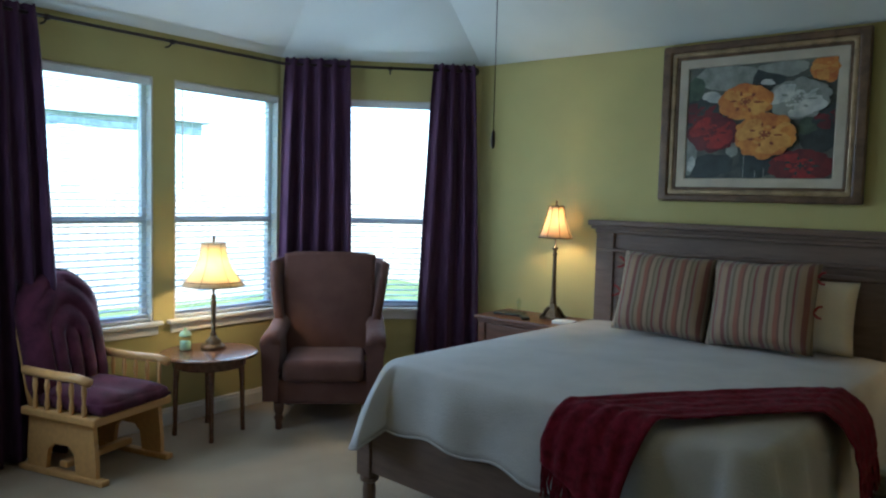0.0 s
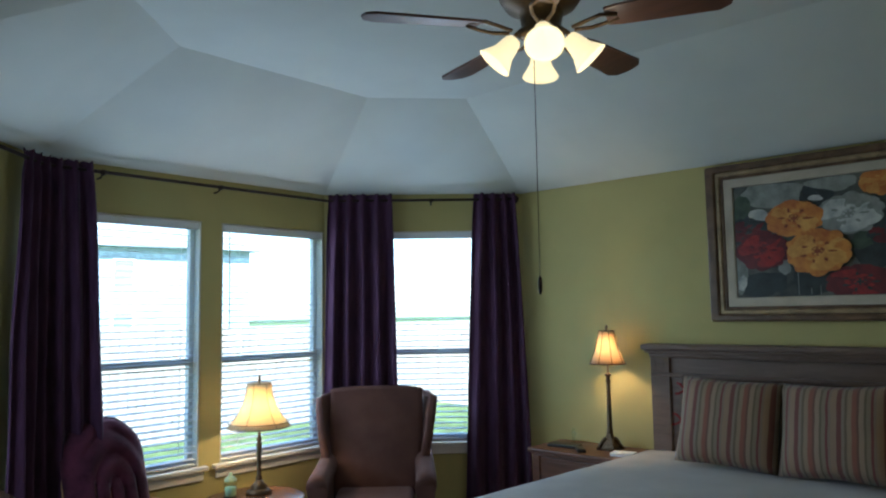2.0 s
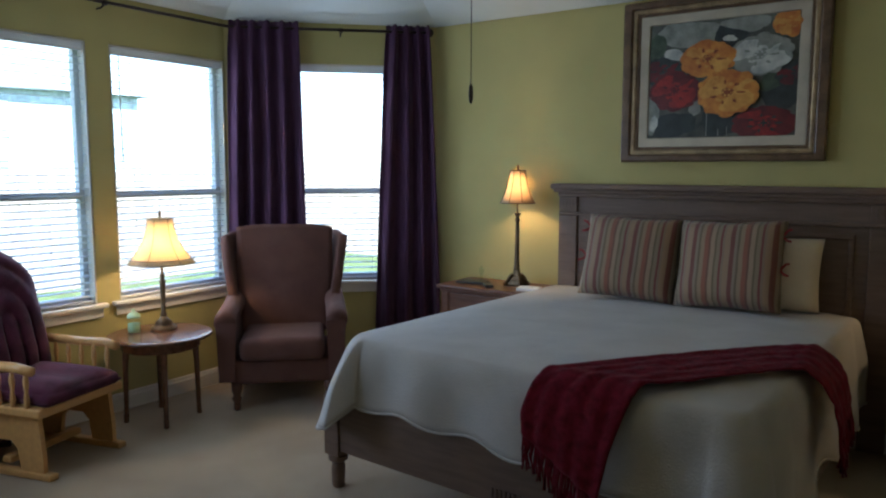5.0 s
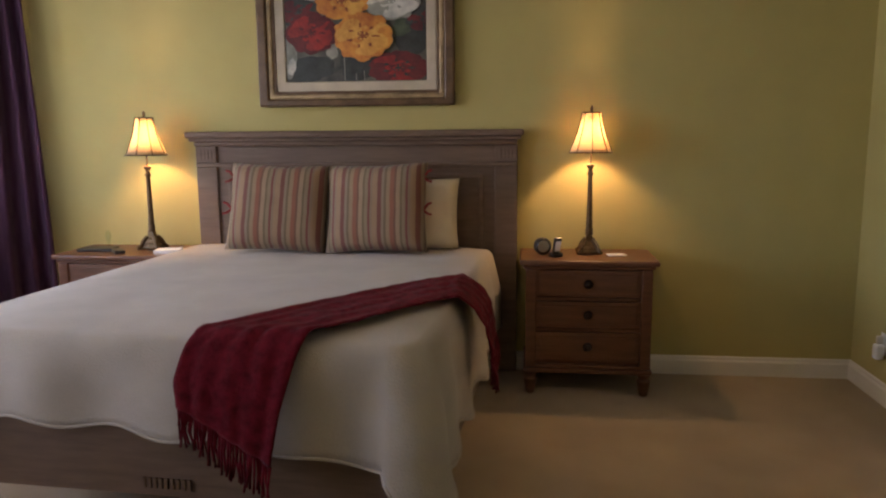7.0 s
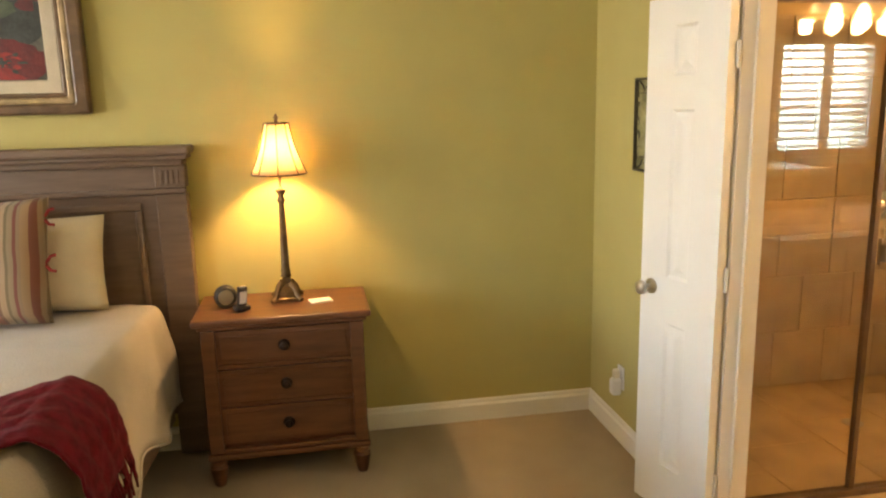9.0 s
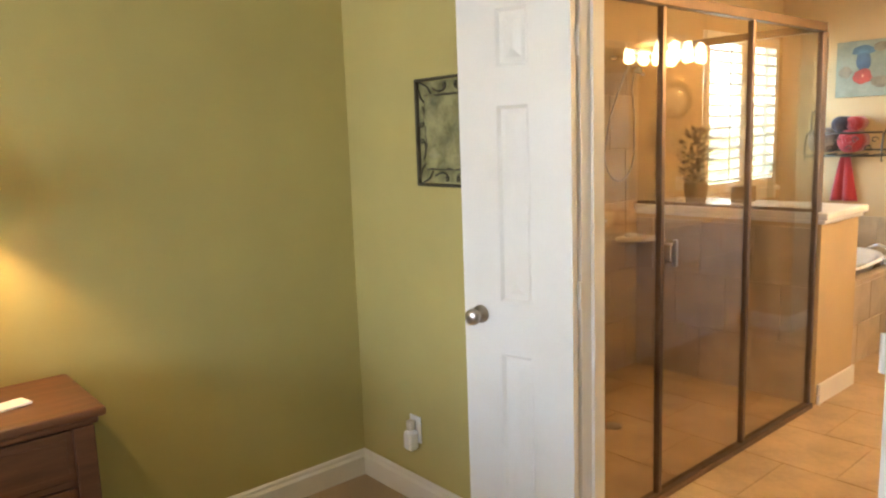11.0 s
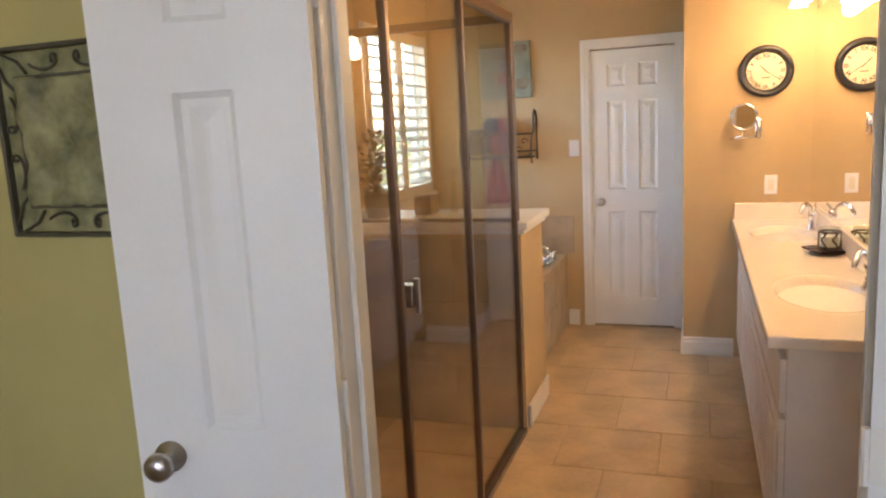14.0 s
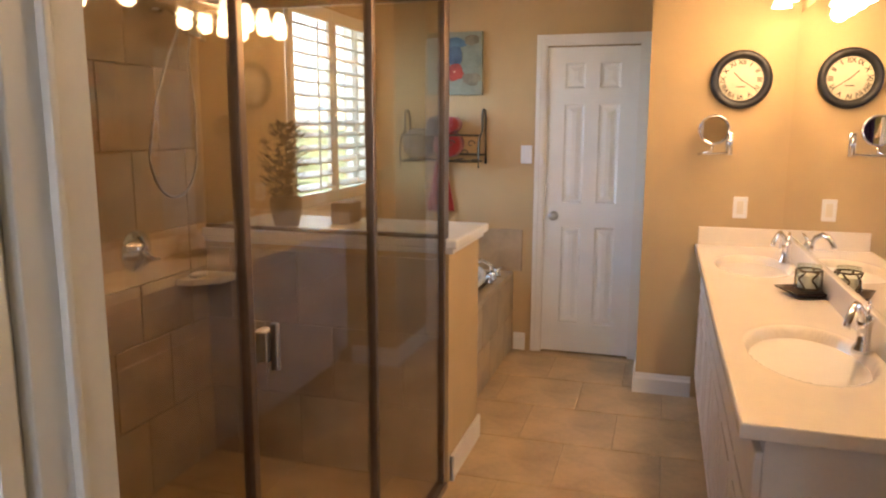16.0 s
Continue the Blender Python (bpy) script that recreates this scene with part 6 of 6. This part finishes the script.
# ---- wall clock, shaving mirror and outlet over the vanity end ----
ck = thing("wall_clock", Matrix.Translation((3.548, -2.36, 1.777)) @ Matrix.Rotation(radians(-90), 4, "Z") @ Matrix.Scale(1.2, 4), "round black wall clock with cream roman-numeral face", "clock")
part("rim", moved(lathe([(0.122, 0), (0.128, 0.012), (0.122, 0.03), (0.108, 0.034), (0.098, 0.026), (0.092, 0.012), (0.09, 0.004)], 40), Matrix.Rotation(radians(90), 4, "X")), "black", ck, "", True)
part("face", moved(lathe([(0.094, 0.006), (0, 0.0065)], 40), Matrix.Rotation(radians(90), 4, "X")), "face", ck)
for i, txt in enumerate(("XII", "I", "II", "III", "IV", "V", "VI", "VII", "VIII", "IX", "X", "XI")):
    cu = bpy.data.curves.new("numeral", "FONT")
    cu.body, cu.size, cu.align_x, cu.align_y, cu.extrude = txt, 0.029, "CENTER", "CENTER", 0.0004
    cu.offset = 0.0006
    cu.materials.append(M["ink"])
    a = radians(90 - 30 * i)
    o = new("numeral", cu)
    o.parent = ck
    o.matrix_basis = Matrix.Translation((0.074 * math.cos(a), -0.0075, 0.074 * math.sin(a))) @ Matrix.Rotation(radians(90), 4, "X") @ Matrix.Rotation(a - math.pi / 2, 4, "Z")
for ang, ln, w in ((-135, 0.045, 0.004), (34, 0.068, 0.003)):
    hnd = box(-0.012, ln, -0.0095, -0.0085, -w / 2, w / 2)
    part("pointer", moved(hnd, Matrix.Rotation(radians(ang), 4, "Y")), "ink", ck)
part("maker_mark", box(-0.018, 0.018, -0.0078, -0.007, -0.033, -0.029), "ink", ck)

sm = thing("shaving_mirror", Matrix.Translation((3.548, -2.235, 1.44)) @ Matrix.Rotation(radians(-90), 4, "Z") @ Matrix.Scale(1.17, 4), "round chrome magnifying mirror on folding wall arm", "mirror")
part("wall_post", tube([(0.075, -0.02, -0.04), (0.075, -0.02, 0.045)], 0.010, 10, box(0.060, 0.09, -0.012, 0.0, -0.05, 0.055, 0.003)), "chrome", sm, "", True)
part("swing_arm", tube([(0.075, -0.02, -0.04), (-0.06, -0.06, -0.045)], 0.005, 8, tube([(-0.06, -0.06, -0.045), (-0.005, -0.10, -0.03), (-0.002, -0.10, 0.0)], 0.005, 8)), "chrome", sm, "", True)
hd = bmesh.new()
tube(arc(0.0, -0.105, 0.065, 0.062, 0, 360, 30, "xz"), 0.006, 8, hd)
part("rim", hd, "chrome", sm, "", True)
part("mirror_face", moved(lathe([(0.060, 0.0), (0.060, 0.004), (0, 0.004)], 28), Matrix.Translation((0, -0.104, 0.065)) @ Matrix.Rotation(radians(90), 4, "X")), "mirror", sm)
oo = thing("wall_outlet", Matrix.Translation((3.549, -2.40, 1.10)) @ Matrix.Rotation(radians(-90), 4, "Z"), "white wall outlet above vanity splash", "outlet")
part("plate", box(-0.036, 0.036, -0.006, 0, -0.058, 0.058, 0.003), "whiteplastic", oo)
part("socket", box(-0.017, 0.017, -0.009, -0.006, -0.035, 0.035, 0.003), "ivory", oo)

settle(before)

# ---- outdoors: lawn, fence, houses, trees ----
tagged(part("ground", box(-300, 300, -300, 300, -0.5, -0.35), "grass"), kind="structure")


def picket(name, p, q, height, label):
    f = thing(name, Matrix.Translation((p[0], p[1], -0.35)), label, "fence")
    d = Vector((q[0] - p[0], q[1] - p[1], 0))
    ang = Matrix.Rotation(math.atan2(d.y, d.x), 4, "Z")
    n = int(d.length / 0.15)
    pk = None
    for i in range(n):
        m = ang @ Matrix.Translation((i * 0.15, 0, 0))
        if pk is None:
            pk = part("picket", box(0.003, 0.146, -0.01, 0.01, 0, height, 0.002), "fence", f)
            pk.matrix_basis = m
        else:
            share("picket", pk, m, f)
    for z in (0.3, height - 0.3):
        part("rail", moved(box(0, d.length, 0.011, 0.05, z - 0.045, z + 0.045), ang), "fence", f)
    return f


picket("garden_fence", (-13.5, -12), (-13.5, 12), 1.9, "weathered grey cedar picket fence")
picket("garden_fence", (-13.5, 8), (8, 8), 1.9, "weathered grey cedar picket fence at the lawn's edge")


def house(m, w, d, h, label):
    hs = thing("neighbour_house", m, label, "house")
    part("walls", box(-w / 2, w / 2, -d / 2, d / 2, 0, h), "brick", hs)
    rf = bmesh.new()
    o, r = 0.5, w * 0.30
    b = [rf.verts.new(v) for v in ((-w / 2 - o, -d / 2 - o, h), (w / 2 + o, -d / 2 - o, h), (w / 2 + o, d / 2 + o, h), (-w / 2 - o, d / 2 + o, h))]
    t = [rf.verts.new(v) for v in ((-w / 2 + r, 0, h + d * 0.34), (w / 2 - r, 0, h + d * 0.34))]
    for f in ((b[0], b[1], t[1], t[0]), (b[1], b[2], t[1]), (b[2], b[3], t[0], t[1]), (b[3], b[0], t[0]), tuple(b[::-1])):
        rf.faces.new(f)
    part("roof", rf, "roof", hs)
    for x in (-w * 0.3, 0.0, w * 0.3):
        for z in ((0.9, 2.3), (3.5, 4.9)) if h > 5 else ((0.9, 2.3),):
            wn_ = part("window", frame_ring(0.9, z[1] - z[0], 1.06, z[1] - z[0] + 0.16, -0.06, 0.02, 0.01), "vinyl", hs)
            wn_.matrix_basis = Matrix.Translation((x, -d / 2, (z[0] + z[1]) / 2))
            part("pane", box(-0.45, 0.45, -0.02, -0.004, -(z[1] - z[0]) / 2, (z[1] - z[0]) / 2), "roof", wn_)
    return hs


house(pose(-38, -8, -0.35, 0, 0, 90), 13, 9, 3.2, "pale blue-grey neighbour house with hipped roof")
house(pose(-42, 12, -0.35, 0, 0, 80), 13, 9, 5.6, "two-storey pale blue-grey neighbour house with hipped roof")


# ---- tiles ----
before = set(scene.objects)
bf = tagged(new("bathroom_floor"), "tan stone-look ceramic floor tiles laid in offset rows", "floor", kind="structure")
T = 0.455
base = {}


def tile_piece(w, d, h, material, parent, m):
    key = (round(w, 3), round(d, 3), material)
    if key not in base:
        base[key] = part("tile", box(-w / 2 + 0.0018, w / 2 - 0.0018, -d / 2 + 0.0018, d / 2 - 0.0018, 0, h, 0.003, None, 1), material, parent)
        base[key].matrix_basis = m
        return base[key]
    return share("tile", base[key], m, parent)


for i in range(10):
    off = (i % 2) * T / 2
    y = 0.0
    x0 = -0.03 + i * T
    x1 = min(x0 + T, BX1)
    if x1 - x0 < 0.02:
        continue
    edges = [0.0] + [v for v in [-(off if off else T) - T * k for k in range(8)] if v > BY1] + [BY1]
    for a, b in zip(edges, edges[1:]):
        if a - b > 0.01:
            tile_piece(x1 - x0, a - b, 0.012, "tile", bf, Matrix.Translation(((x0 + x1) / 2, (a + b) / 2, -0.012)))

wt = tagged(new("shower_wall_tiles"), "brown stone-look ceramic wall tiles in shower and tub surround", "wall tiles", kind="structure")


def tile_wall(x0, x1, z0, z1, place, tw=0.33, th=0.33, material="walltile"):
    """Tiles over a flat upright field; place turns (along, up) into a pose."""
    r = 0
    z = z0
    while z < z1 - 0.01:
        zz = min(z + th, z1)
        x = x0 - (tw / 2 if r % 2 else 0)
        while x < x1 - 0.01:
            a, b = max(x, x0), min(x + tw, x1)
            if b - a > 0.015:
                tile_piece(b - a, zz - z, 0.010, material, wt, place((a + b) / 2, (z + zz) / 2))
            x += tw
        z = zz
        r += 1


north = lambda x, z: Matrix.Translation((x, -0.001, z)) @ Matrix.Rotation(radians(90), 4, "X")
tile_wall(0.045, PX0, 0.0, 0.90, north)
tile_wall(0.045, PX0, 0.90, 1.10, north, 0.66, 0.20, "tile")
tile_wall(0.045, PX0, 1.10, 2.09, north)
west = lambda y, z: Matrix.Translation((0.039, y, z)) @ Matrix.Rotation(radians(90), 4, "Z") @ Matrix.Rotation(radians(90), 4, "X")
tile_wall(GY + 0.02, -0.012, 0.0, 2.09, west)
ponyside = lambda y, z: Matrix.Translation((PX0 - 0.001, y, z)) @ Matrix.Rotation(radians(-90), 4, "Z") @ Matrix.Rotation(radians(90), 4, "X")
tile_wall(GY + 0.02, -0.012, 0.0, 1.0, ponyside)
apron = lambda x, z: Matrix.Translation((x, -1.031, z)) @ Matrix.Rotation(radians(90), 4, "X")
tile_wall(TXa, TXb - 0.002, 0.0, DZ - 0.03, apron, 0.40, 0.26)
eastside = lambda y, z: Matrix.Translation((BX1 - 0.001, y, z)) @ Matrix.Rotation(radians(-90), 4, "Z") @ Matrix.Rotation(radians(90), 4, "X")
tile_wall(-1.10, -0.012, DZ + 0.001, 0.84, eastside, 0.33, 0.29)
tile_wall(PX1 + 0.04, BX1 - 0.012, DZ + 0.001, 0.84, north, 0.33, 0.29)
settle(before)
